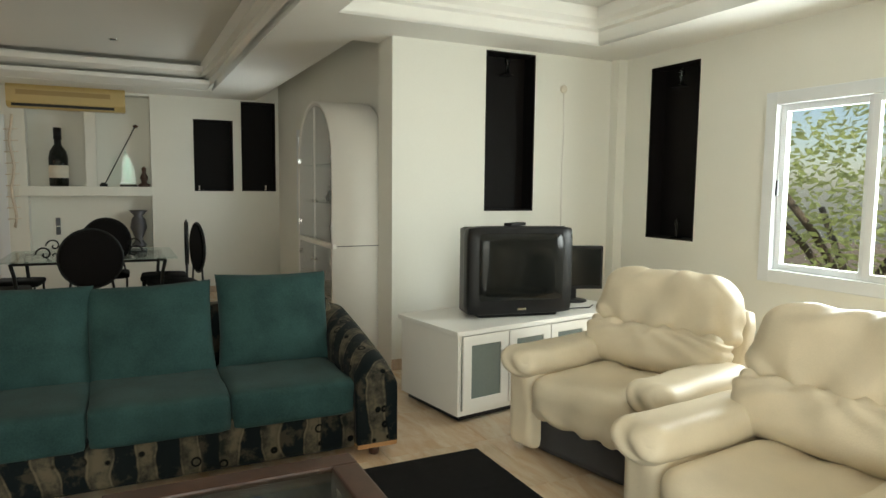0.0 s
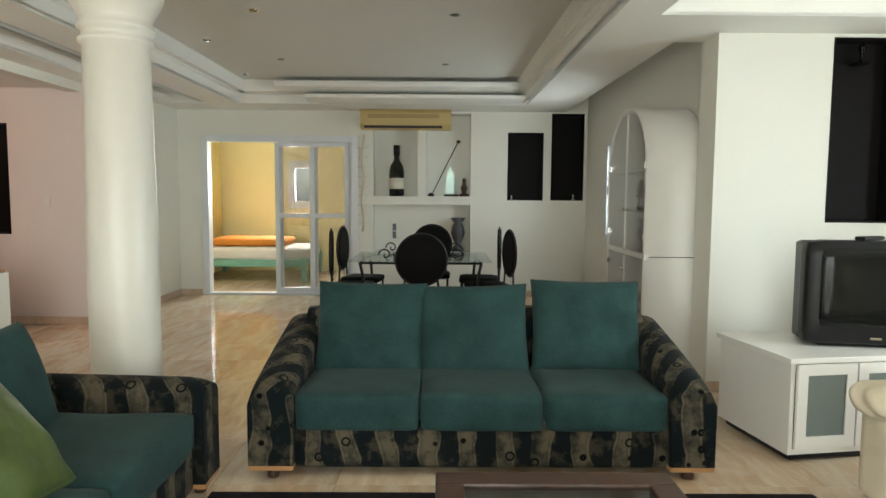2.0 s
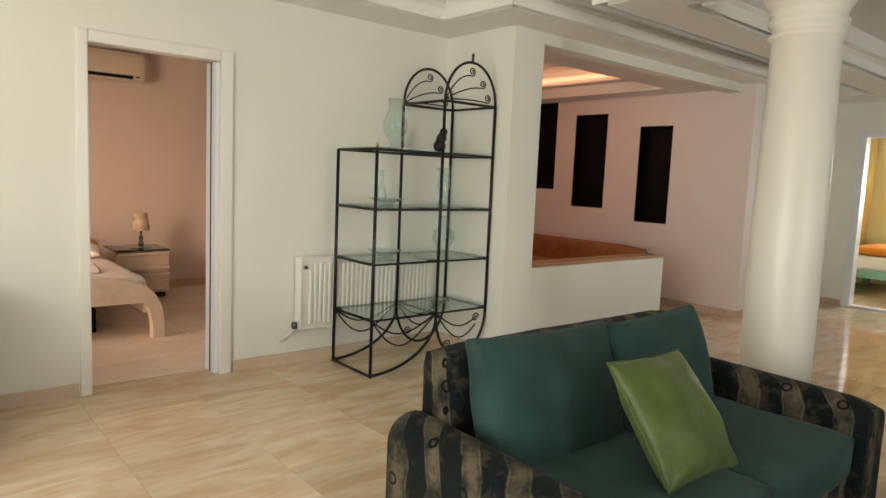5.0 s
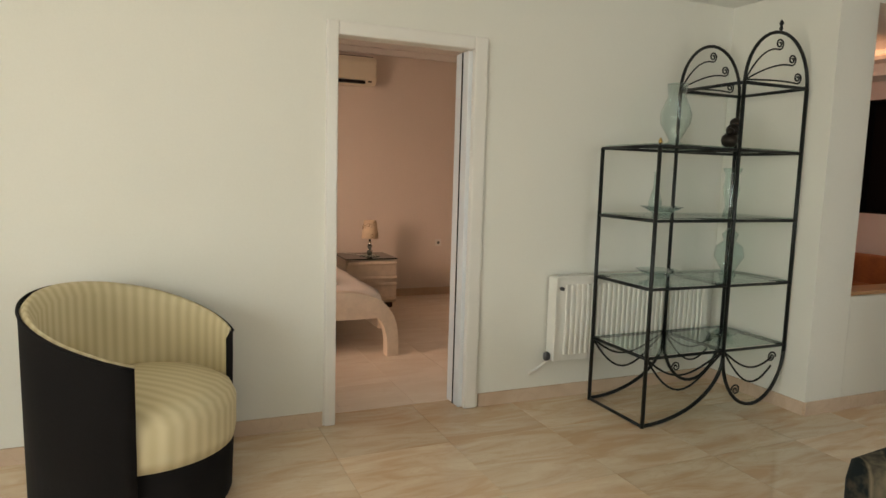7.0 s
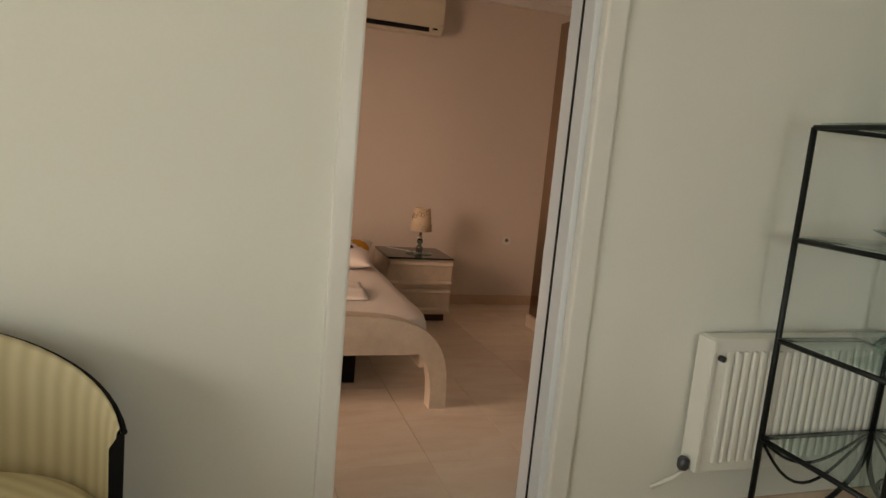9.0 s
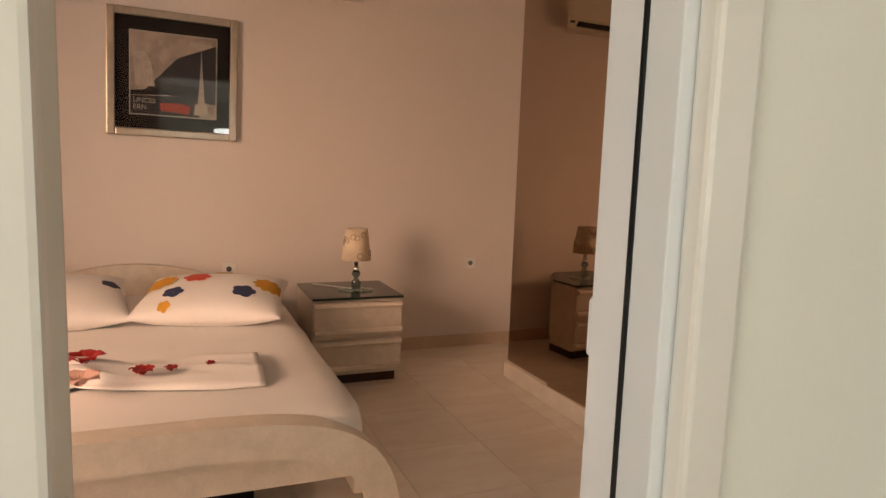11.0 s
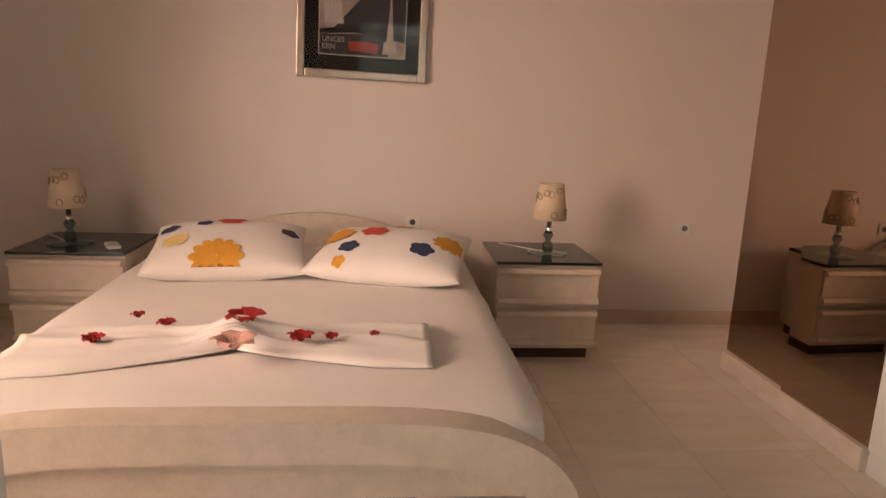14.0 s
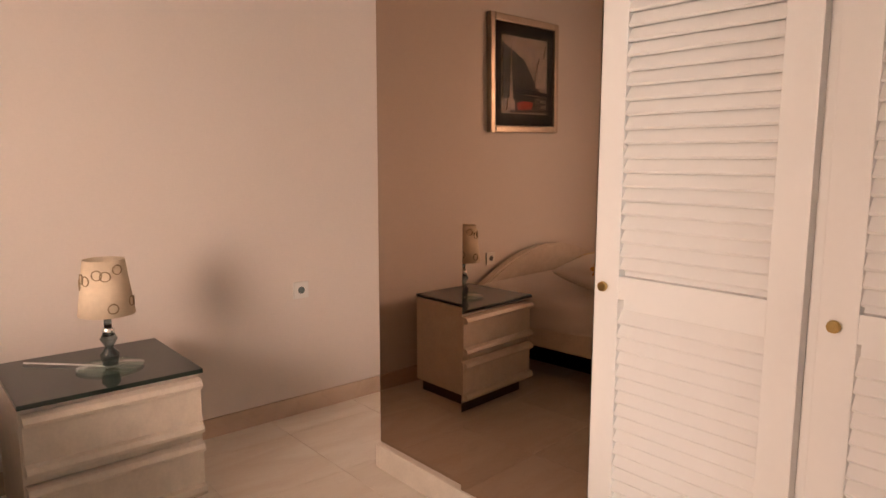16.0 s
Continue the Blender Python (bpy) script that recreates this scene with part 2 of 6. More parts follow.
M_CHROME = material("chrome", (0.8, 0.8, 0.8), 0.12, metal=1.0, bump=0)
M_BRASS = material("brass", (0.6, 0.42, 0.16), 0.25, metal=1.0, bump=0)
M_RAD = material("radiator_enamel", (0.80, 0.79, 0.74), 0.35, vary=0.02, bump=0.02)
M_ACW = material("ivory_plastic", (0.72, 0.68, 0.56), 0.4, vary=0.03, bump=0.02)
M_ACY = material("yellowed_plastic", (0.52, 0.39, 0.16), 0.45, vary=0.05, bump=0.02)
# darker copy of the yellowed plastic, for the shade inside the intake grille
M_ACD = material("shaded_yellowed_plastic", (0.36, 0.25, 0.09), 0.5, vary=0.05, bump=0.02)
M_SHEET = material("white_cotton", (0.76, 0.72, 0.68), 0.85, vary=0.04, scale=5, fine=180, bump=0.3, dist=0.006, sheen=0.2)
M_ORANGE = material("orange_blanket", (0.65, 0.24, 0.03), 0.9, vary=0.15, scale=6, fine=90, bump=0.4, dist=0.01)
M_TEAL = material("sea_green_paint", (0.20, 0.42, 0.34), 0.5, vary=0.08)
M_CURTAIN = material("yellow_curtain", (0.78, 0.62, 0.22), 0.85, vary=0.08, fine=200)
M_RED = material("red_petals", (0.34, 0.012, 0.012), 0.6, vary=0.25, scale=20)
M_YEL = material("amber_print", (0.62, 0.30, 0.03), 0.85, vary=0.12, scale=14)
M_PALE = material("pale_yellow_print", (0.70, 0.55, 0.22), 0.85, vary=0.12)
M_NAVY = material("navy_print", (0.03, 0.04, 0.09), 0.85, vary=0.15)
M_CORAL = material("coral_print", (0.60, 0.08, 0.05), 0.85, vary=0.12)
M_PINK = material("pale_pink_petals", (0.70, 0.42, 0.34), 0.7, vary=0.1)
M_TOPG = material("dark_green_glass_top", (0.010, 0.022, 0.018), 0.06, bump=0)
M_RUG = material("black_rug_pile", (0.010, 0.010, 0.011), 0.95, vary=0.35, scale=18, fine=320, bump=0.8, dist=0.01, sheen=0.03, spec=0.08)
M_GOLDST = striped("gold_stripe_velour", (0.66, 0.58, 0.38), (0.55, 0.47, 0.28), 5.0)
M_BOTTLE = material("bottle_glass", (0.006, 0.008, 0.006), 0.08, bump=0)
M_LABEL = material("paper_label", (0.72, 0.68, 0.58), 0.7, vary=0.08)
M_PEWTER = material("pewter", (0.10, 0.10, 0.11), 0.4, metal=0.7)
M_BRONZE = material("dark_bronze", (0.02, 0.014, 0.01), 0.4, metal=0.5)
M_SHADE = material("printed_lampshade", (0.66, 0.55, 0.40), 0.8, vary=0.1, scale=20)
M_BARK = material("bark", (0.10, 0.075, 0.05), 0.9, vary=0.3, bump=0.6)
M_FROST = material("frosted_glass", (0.17, 0.20, 0.19), 0.25, vary=0.08, scale=3, bump=0.02)
M_LOUNGE = material("rust_cloth", (0.30, 0.11, 0.035), 0.9, vary=0.3, scale=10, fine=90, bump=0.4)
M_LEAF = material("leaves", (0.34, 0.40, 0.14), 0.6, vary=0.45, scale=3, fine=12, spec=0.3)
_n, _l = M_LEAF.node_tree.nodes, M_LEAF.node_tree.links
_t, _m = _n.new("ShaderNodeBsdfTranslucent"), _n.new("ShaderNodeMixShader")
_t.inputs["Color"].default_value = (0.80, 0.84, 0.42, 1)
_m.inputs["Fac"].default_value = 0.6
_l.new(_n["Principled BSDF"].outputs[0], _m.inputs[1])
_l.new(_t.outputs[0], _m.inputs[2])
_l.new(_m.outputs[0], _n["Material Output"].inputs["Surface"])
M_EARTH = material("dry_ground", (0.22, 0.17, 0.11), 0.95, vary=0.2, scale=2)
M_MAP = material("picture_sky", (0.62, 0.52, 0.43), 0.5, vary=0.45, scale=7, fine=30)
M_PICD = material("picture_dark", (0.03, 0.022, 0.022), 0.3, vary=0.4, scale=12)
M_PICM = material("picture_stone", (0.72, 0.64, 0.55), 0.5, vary=0.3, scale=18)
M_SILVER = material("silvered_frame", (0.42, 0.35, 0.27), 0.3, metal=0.6, vary=0.15, scale=10)
M_GLOW = bpy.data.materials.new("cove_light")
M_GLOW.use_nodes = True
M_GLOW.node_tree.nodes["Principled BSDF"].inputs["Emission Color"].default_value = (1.0, 0.45, 0.2, 1)
M_GLOW.node_tree.nodes["Principled BSDF"].inputs["Emission Strength"].default_value = 1.2

# ---- mesh helpers ----


def box(bm, x0, y0, z0, x1, y1, z1, bevel=0.0, seg=2):
    """An upright box between two corners, with rounded edges where bevel is given."""
    m = Matrix.Translation(((x0 + x1) / 2, (y0 + y1) / 2, (z0 + z1) / 2)) @ Matrix.Diagonal((abs(x1 - x0), abs(y1 - y0), abs(z1 - z0), 1))
    g = bmesh.ops.create_cube(bm, size=1, matrix=m)
    if bevel:
        ed = list({e for v in g["verts"] for e in v.link_edges})
        bmesh.ops.bevel(bm, geom=ed, offset=bevel, segments=seg, affect="EDGES", profile=0.6)
    return bm


def B(*args, **kw):
    return box(bmesh.new(), *args, **kw)


def lathe(bm, profile, at=(0, 0, 0), n=24):
    """Turned shape: (radius, height) pairs round the upright through at."""
    rings = []
    for r, z in profile:
        rings.append([bm.verts.new((at[0] + max(r, 1e-4) * math.cos(2 * math.pi * i / n), at[1] + max(r, 1e-4) * math.sin(2 * math.pi * i / n), at[2] + z)) for i in range(n)])
    for a, b in zip(rings, rings[1:]):
        for i in range(n):
            f = bm.faces.new((a[i], a[(i + 1) % n], b[(i + 1) % n], b[i]))
            f.smooth = True
    bm.faces.new(rings[0][::-1])
    bm.faces.new(rings[-1])
    return bm


def tube(bm, pts, r=0.009, n=8, closed=False):
    """A round bar along a line of points."""
    pts = [Vector(p) for p in pts]
    rings = []
    up = Vector((0.13, 0.31, 0.94)).normalized()
    k = len(pts)
    for i, p in enumerate(pts):
        if closed:
            d = pts[(i + 1) % k] - pts[i - 1]
        else:
            d = pts[min(i + 1, k - 1)] - pts[max(i - 1, 0)]
        d.normalize()
        u = d.cross(up)
        if u.length < 1e-3:
            u = d.cross(Vector((1, 0, 0)))
        u.normalize()
        w = d.cross(u)
        rings.append([bm.verts.new(p + r * (math.cos(2 * math.pi * j / n) * u + math.sin(2 * math.pi * j / n) * w)) for j in range(n)])
    pairs = list(zip(rings, rings[1:])) + ([(rings[-1], rings[0])] if closed else [])
    for a, b in pairs:
        for j in range(n):
            f = bm.faces.new((a[j], a[(j + 1) % n], b[(j + 1) % n], b[j]))
            f.smooth = True
    if not closed:
        bm.faces.new(rings[0][::-1])
        bm.faces.new(rings[-1])
    return bm


def T(*pts, r=0.009, closed=False):
    return tube(bmesh.new(), pts, r, closed=closed)


def prism(bm, outline, axis, a, b, bevel=0.0):
    """A flat outline (u, v) pushed from a to b along an axis: x -> (y, z), y -> (x, z), z -> (x, y)."""
    put = {"x": lambda u, v, w: (w, u, v), "y": lambda u, v, w: (u, w, v), "z": lambda u, v, w: (u, v, w)}[axis]
    lo = [bm.verts.new(put(u, v, a)) for u, v in outline]
    hi = [bm.verts.new(put(u, v, b)) for u, v in outline]
    k = len(lo)
    bm.faces.new(lo[::-1])
    bm.faces.new(hi)
    for i in range(k):
        bm.faces.new((lo[i], lo[(i + 1) % k], hi[(i + 1) % k], hi[i]))
    bmesh.ops.recalc_face_normals(bm, faces=bm.faces)
    if bevel:
        bmesh.ops.bevel(bm, geom=[e for e in bm.edges], offset=bevel, segments=2, affect="EDGES")
    return bm


def soft(bm, x0, y0, z0, x1, y1, z1, r=0.06, cuts=5, lump=0.012, seed=0.0, m=None):
    """An upholstered block: rounded box with gentle dents."""
    tmp = B(x0, y0, z0, x1, y1, z1)
    bmesh.ops.subdivide_edges(tmp, edges=tmp.edges[:], cuts=cuts, use_grid_fill=True)
    c, h = Vector(((x0 + x1) / 2, (y0 + y1) / 2, (z0 + z1) / 2)), Vector(((x1 - x0) / 2, (y1 - y0) / 2, (z1 - z0) / 2))
    for v in tmp.verts:
        d = v.co - c
        inner = Vector([max(-h[k] + r, min(h[k] - r, d[k])) for k in range(3)])
        out = d - inner
        if out.length > 1e-6:
            out = out.normalized() * r
        p = inner + out
        p += p.normalized() * lump * noise.noise((p + c) * 4.5 + Vector((seed, seed * 2, 0)))
        v.co = c + p
        if m:
            v.co = m @ v.co
    for f in tmp.faces:
        f.smooth = True
    me = bpy.data.meshes.new("tmp")
    tmp.to_mesh(me)
    tmp.free()
    bm.from_mesh(me)
    bpy.data.meshes.remove(me)
    return bm


def S(*a, **k):
    return soft(bmesh.new(), *a, **k)


def moved(bm, m):
    bmesh.ops.transform(bm, matrix=m, verts=bm.verts)
    return bm


def part(name, bm, mat, parent=None, label="", smooth=False):
    me = bpy.data.meshes.new(name)
    bm.normal_update()
    bm.to_mesh(me)
    bm.free()
    me.materials.append(mat)
    if smooth:
        me.shade_smooth()
    ob = new(name, me)
    ob.parent = parent
    return tagged(ob, label)


def thing(name, label, category, m=Matrix(), group="", kind=""):
    ob = new(name)
    ob.empty_display_size = 0.05
    ob.matrix_world = m
    return tagged(ob, label, category, group, kind)


def structure(name, bm, mat, label="", category=""):
    return tagged(part(name, bm, mat), label, category, "", "structure")


def wall_with_holes(axis, at, thick, a0, a1, z0, z1, holes):
    """A wall along x (axis 'y': at = y) or along y (axis 'x': at = x), at..at+thick, with (a, b, z, Z) openings through it."""
    bm = bmesh.new()
    cuts = sorted({a0, a1, *(h[0] for h in holes), *(h[1] for h in holes)})
    for u0, u1 in zip(cuts, cuts[1:]):
        rows = sorted((h[2], h[3]) for h in holes if h[0] <= u0 + 1e-6 and h[1] >= u1 - 1e-6)
        z = z0
        for h0, h1 in rows + [(z1, z1)]:
            if h0 > z + 1e-6:
                if axis == "x":
                    box(bm, at, u0, z, at + thick, u1, h0)
                else:
                    box(bm, u0, at, z, u1, at + thick, h0)
            z = h1
    bmesh.ops.remove_doubles(bm, verts=bm.verts, dist=1e-4)
    return bm

# ---- structure ----


XW, XE, YW, YF, XD, XP, YP = -4.52, 4.13, 6.16, 10.63, 2.05, -3.74, 8.5
SOFF, CEIL, YS = 2.55, 2.80, -1.4
BX, BY0, BY1 = -8.03, 0.13, 5.08
MB = pose(0.12, 0.03, 0)  # the bedroom furniture stands by this offset

structure("floor", B(XW - 0.16, YS, -0.20, XE + 0.2, 14.2, -0.012), M_GROUT, "beige polished marble tile floor", "floor")
structure("floor_1", B(BX - 0.1, BY0, -0.20, XW - 0.162, BY1, -0.012), M_GROUT, "cream marble tile floor of the bedroom", "floor")
structure("floor_2", B(-8.5, 5.25, -0.20, XW - 0.165, 9.2, -0.002), M_TILE, "beige marble floor of the pink lounge", "floor")

structure("wall_west", wall_with_holes("x", XW, -0.12, YS, 4.99, 0, CEIL, [(2.29, 3.08, 0, 2.10)]), M_WALL, "white painted wall with a doorway", "wall")
structure("wall_pier_west", B(XW - 0.16, 4.99, 0, XP, 5.31, CEIL), M_WALL, "white projecting pier", "wall")
structure("wall_parapet", B(XP - 0.16, 5.312, 0, XP, 7.22, 0.715), M_WALL, "low white parapet wall", "wall")
structure("trim_sill", B(XP - 0.19, 5.314, 0.717, XP - 0.012, 7.2, 0.742, bevel=0.006), M_PINE, "brown wooden sill on the parapet", "sill")
structure("wall_lintel", B(XP - 0.16, 5.312, 2.46, XP, YP, CEIL), M_WALL, "white beam over the opening", "beam")
structure("wall_west_far", B(XP - 0.16, YP + 0.222, 0, XP + 0.16, YF, CEIL), M_WALL, "white wall", "wall")
structure("wall_south", wall_with_holes("y", YS, -0.2, XW - 0.16, XE + 0.2, 0, CEIL, [(-2.9, 1.7, 0.0, 2.35)]), M_WALL, "white wall with terrace doors", "wall")
structure("wall_east", wall_with_holes("x", XE, 0.2, YS, YW + 0.3, 0, CEIL, [(3.22, 4.59, 0.83, 2.06), (5.24, 5.76, 1.02, 2.43)]), M_WALL, "white wall with a window and a niche", "wall")
structure("wall_tv", wall_with_holes("y", YW, 0.3, 1.954, XE, 0, CEIL, [(2.76, 3.23, 1.236, 2.525)]), M_WALL, "white wall behind the television", "wall")
structure("wall_east_dining", wall_with_holes("x", XD, 0.2, YW + 0.302, YF, 0, CEIL, [(8.30, 9.45, 0.90, 2.06)]), M_WALL, "white dining room wall with a window", "wall")
structure("trim_pipe_box", B(XE - 0.10, YW - 0.10, 0, XE - 0.002, YW - 0.002, SOFF), M_WALL, "white boxed-in pipe in the corner", "trim")
far_holes = [(-3.20, -1.14, 0, 2.15), (-0.90, -0.285, 1.39, 2.52), (-0.17, 0.445, 1.39, 2.52), (-0.90, 0.445, 0.62, 1.27), (0.955, 1.447, 1.342, 2.27), (1.555, 2.004, 1.344, 2.53)]
structure("wall_north", wall_with_holes("y", YF, 0.22, XP - 0.16, XD + 0.2, 0, CEIL, far_holes), M_WALL, "white wall with shelves let into it", "wall")
structure("trim_niche_back", B(-1.0, YF + 0.22, 0.5, 2.2, YF + 0.26, 2.6), M_WALL, "white back of the wall niches", "niche")
structure("trim_niche_shelf", B(-0.99, YF - 0.03, 1.272, 0.455, YF + 0.2, 1.388, bevel=0.004), M_WALL, "thick white shelf", "shelf")


def niche(name, axis, at, depth, a0, a1, z0, z1):
    """A black lining of a niche: back, jambs, top and bottom."""
    bm = bmesh.new()
    t = 0.012
    for u0, u1, w0, w1, d0, d1 in ((a0, a1, z0, z1, depth - t, depth), (a0, a0 + t, z0, z1, -0.004, depth - t), (a1 - t, a1, z0, z1, -0.004, depth - t),
                                   (a0 + t, a1 - t, z0, z0 + t, -0.004, depth - t), (a0 + t, a1 - t, z1 - t, z1, -0.004, depth - t)):
        if axis == "y":
            box(bm, u0, at + d0, w0, u1, at + d1, w1)
        else:
            box(bm, at + d0, u0, w0, at + d1, u1, w1)
    return structure(name, bm, M_NICHE, "black-painted recessed wall niche", "niche")


niche("niche_1", "y", YF, 0.16, 0.955, 1.447, 1.342, 2.27)
niche("niche_2", "y", YF, 0.16, 1.555, 2.004, 1.344, 2.53)
niche("niche_3", "y", YW, 0.16, 2.76, 3.23, 1.236, 2.525)
niche("niche_4", "x", XE, 0.16, 5.24, 5.76, 1.02, 2.43)
p_holes = [(-6.85, -6.31, 1.31, 2.52), (-5.975, -5.464, 1.098, 2.31), (-4.97, -4.527, 0.966, 2.132)]
structure("wall_lounge_north", wall_with_holes("y", YP, 0.22, -8.5, XP + 0.16, 0, CEIL, p_holes), M_WALLP, "white lounge wall tinted pink with niches", "wall")
for k, h in enumerate(p_holes):
    niche("niche_%d" % (k + 5), "y", YP, 0.16, *h)
structure("wall_lounge_west", B(-8.62, 5.15, 0, -8.5, 8.72, CEIL), M_WALLP, "lounge wall", "wall")
structure("wall_lounge_south", B(-8.5, 5.15, 0, XW - 0.162, 5.25, CEIL), M_WALLP, "lounge wall", "wall")

# bedroom shell
structure("wall_bedroom_west", B(BX - 0.12, BY0 - 0.12, 0, BX, BY1 + 0.1, CEIL), M_WALLB, "cream bedroom wall behind the bed", "wall")
structure("wall_bedroom_north", B(BX, BY1, 0, XW - 0.162, BY1 + 0.1, CEIL), M_WALLB, "cream bedroom wall", "wall")
structure("wall_bedroom_south", wall_with_holes("y", BY0, -0.12, BX, XW - 0.162, 0, CEIL, [(-5.85, -4.75, 0.06, 2.35)]), M_WALLB, "cream bedroom wall with an added, unseen window opening", "wall")
structure("wall_bedroom_east", wall_with_holes("x", XW - 0.122, -0.046, BY0, BY1, 0, CEIL, [(2.285, 3.085, 0, 2.105)]), M_WALLB, "cream bedroom wall with the doorway", "wall")
structure("ceiling_bedroom", B(BX - 0.12, BY0 - 0.12, CEIL, XW - 0.16, BY1 + 0.1, CEIL + 0.1), M_CEIL, "white bedroom ceiling", "ceiling")

# ceilings: slab, dropped borders with stepped mouldings, ring beam over the dining area
structure("ceiling", B(-8.62, YS - 0.2, CEIL + 0.004, XE + 0.2, YF + 0.26, CEIL + 0.14), M_CEIL, "white plaster ceiling", "ceiling")
# the tray's shade is in this panel's greyer colour
structure("ceiling_dining", B(-2.5, 5.36, CEIL - 0.004, 1.06, 9.8, CEIL + 0.002), M_TRAY, "white panel in the ceiling tray, shade painted in as grey", "ceiling")


def border(bm, pts, side, drop=SOFF, top=CEIL):
    """A stepped moulding along a line of plan points: lower face, cove, and a thin fillet above. side: +1 steps to the line's left."""
    prof = ((0.0, drop), (0.0, drop + 0.085), (0.035, drop + 0.10), (0.035, drop + 0.125), (0.075, drop + 0.16), (0.075, top))
    P = [Vector((x, y)) for x, y in pts]
    rows = []
    for i, p in enumerate(P):
        d0 = (P[i] - P[i - 1]).normalized() if i else (P[1] - P[0]).normalized()
        d1 = (P[i + 1] - P[i]).normalized() if i + 1 < len(P) else d0
        n0, n1 = Vector((-d0.y, d0.x)) * side, Vector((-d1.y, d1.x)) * side
        nn = (n0 + n1)
        nn = nn / max(nn.length_squared / 2, 0.3) if nn.length > 1e-6 else n0
        rows.append([bm.verts.new((p.x + nn.x * -o, p.y + nn.y * -o, z)) for o, z in prof])
    for a, b in zip(rows, rows[1:]):
        for j in range(len(prof) - 1):
            bm.faces.new((a[j], b[j], b[j + 1], a[j + 1]))
    return bm


def slab_ring(bm, rects, z0=SOFF, z1=CEIL):
    for x0, y0, x1, y1 in rects:
        box(bm, x0, y0, z0, x1, y1, z1)
    return bm


# dropped borders (solid) along the walls
soffit = bmesh.new()
slab_ring(soffit, [(XW, YS, -4.12, 4.62), (XW, 4.62, -3.42, 4.99), (XP, 4.99, -3.42, YP), (XP + 0.16, YP, -3.42, 9.95), (1.4, 5.72, XE, YW), (3.54, YS, XE, 5.72),
                   (-4.12, YS, 3.54, YS + 0.45)])
structure("ceiling_border", soffit, M_CEIL, "dropped white plaster border along the walls", "ceiling")
ring = bmesh.new()
slab_ring(ring, [(-2.92, 4.98, 1.40, 5.30), (-2.92, 5.30, -2.56, 9.95), (1.12, 5.30, 1.40, 9.95), (1.40, YW, 1.954, YW + 0.3), (1.40, YW + 0.3, 1.74, 9.95), (-3.58, 9.95, 1.74, YF)])
slab_ring(ring, [(-2.56, 5.30, 1.12, 5.44), (-2.56, 5.44, -2.38, 9.80), (0.95, 5.44, 1.12, 9.80), (-2.56, 9.66, 1.12, 9.95)], 2.66, CEIL)
structure("ceiling_ring_beam", ring, M_CEIL, "stepped white ring beam of the ceiling tray", "ceiling")
mould = bmesh.new()
for pts in ([(-4.05, YS + 0.45), (-4.05, 4.55), (-3.35, 4.55), (-3.35, 9.9)], [(-2.99, 9.9), (-2.99, 4.91), (1.33, 4.91), (1.33, 5.65), (3.47, 5.65), (3.47, YS + 0.45)]):
    border(mould, pts, -1 if pts[0][0] < -4 else 1)
for pts in ([(-2.49, 9.88), (-2.49, 5.37), (1.05, 5.37), (1.05, 9.88)],):
    border(mould, pts, -1, SOFF + 0.002, 2.72)
structure("trim_crown", mould, M_CEIL, "white stepped crown moulding", "moulding")
step = bmesh.new()
prism(step, [(9.66, 2.57), (9.93, 2.552), (9.93, 2.66), (9.80, 2.66), (9.58, 2.62), (9.60, 2.585)], "x", -1.62, 1.1)
prism(step, [(9.45, 2.69), (9.66, 2.662), (9.66, 2.76), (9.40, 2.74)], "x", -1.95, 0.95)
structure("trim_cornice_far", step, M_CEIL, "thick white cornice on the dining side", "moulding")
bc = bmesh.new()
for x0, y0, x1, y1 in ((BX, BY0, BX + 0.09, BY1), (BX + 0.09, BY1 - 0.09, XW - 0.17, BY1), (BX + 0.09, BY0, XW - 0.17, BY0 + 0.09), (XW - 0.26, BY0 + 0.09, XW - 0.17, BY1 - 0.09)):
    box(bc, x0, y0, 2.70, x1, y1, CEIL)
for x0, y0, x1, y1 in ((BX, BY0, BX + 0.05, BY1), (BX + 0.05, BY1 - 0.05, XW - 0.17, BY1)):
    box(bc, x0, y0, 2.64, x1, y1, 2.698)
structure("trim_crown_bedroom", bc, M_CEIL, "white bedroom cornice", "moulding")
lc = bmesh.new()
slab_ring(lc, [(-8.5, 8.1, XP - 0.162, YP), (-8.5, 5.25, -8.1, 8.1), (-8.1, 5.25, XP - 0.162, 5.6), (-4.4, 5.6, XP - 0.162, 8.1)], 2.50, CEIL)
slab_ring(lc, [(-8.1, 7.9, -4.4, 8.1), (-4.6, 5.6, -4.4, 7.9)], 2.62, CEIL)
structure("ceiling_lounge_border", lc, M_CEIL, "stepped white ceiling border of the lounge", "ceiling")
structure("cove_light_strip", B(-7.9, 7.84, 2.66, -4.7, 7.898, 2.70), M_GLOW, "orange light strip in the ceiling cove", "cove light")

# skirtings
sk = bmesh.new()
for x0, y0, x1, y1 in ((XW, YS, XW + 0.012, 2.22), (XW, 3.17, XW + 0.012, 4.99), (XW, 4.978, XP, 4.99), (XP, 4.99, XP + 0.012, 5.31), (XP, 5.31, XP + 0.012, 7.22),
                       (-8.5, YP - 0.012, XP - 0.16, YP), (XP - 0.16, YP - 0.012, XP + 0.172, YP), (XP + 0.16, YP, XP + 0.172, YF), (XP + 0.172, YF - 0.012, -3.28, YF), (-1.06, YF - 0.012, XD, YF), (XD - 0.012, YW + 0.3, XD, YF),
                       (1.954, YW - 0.012, XE, YW), (XE - 0.012, YS, XE, YW)):
    box(sk, x0, y0, 0, x1, y1, 0.08)
structure("baseboard", sk, M_SKIRT, "beige marble skirting", "skirting")
skb = bmesh.new()
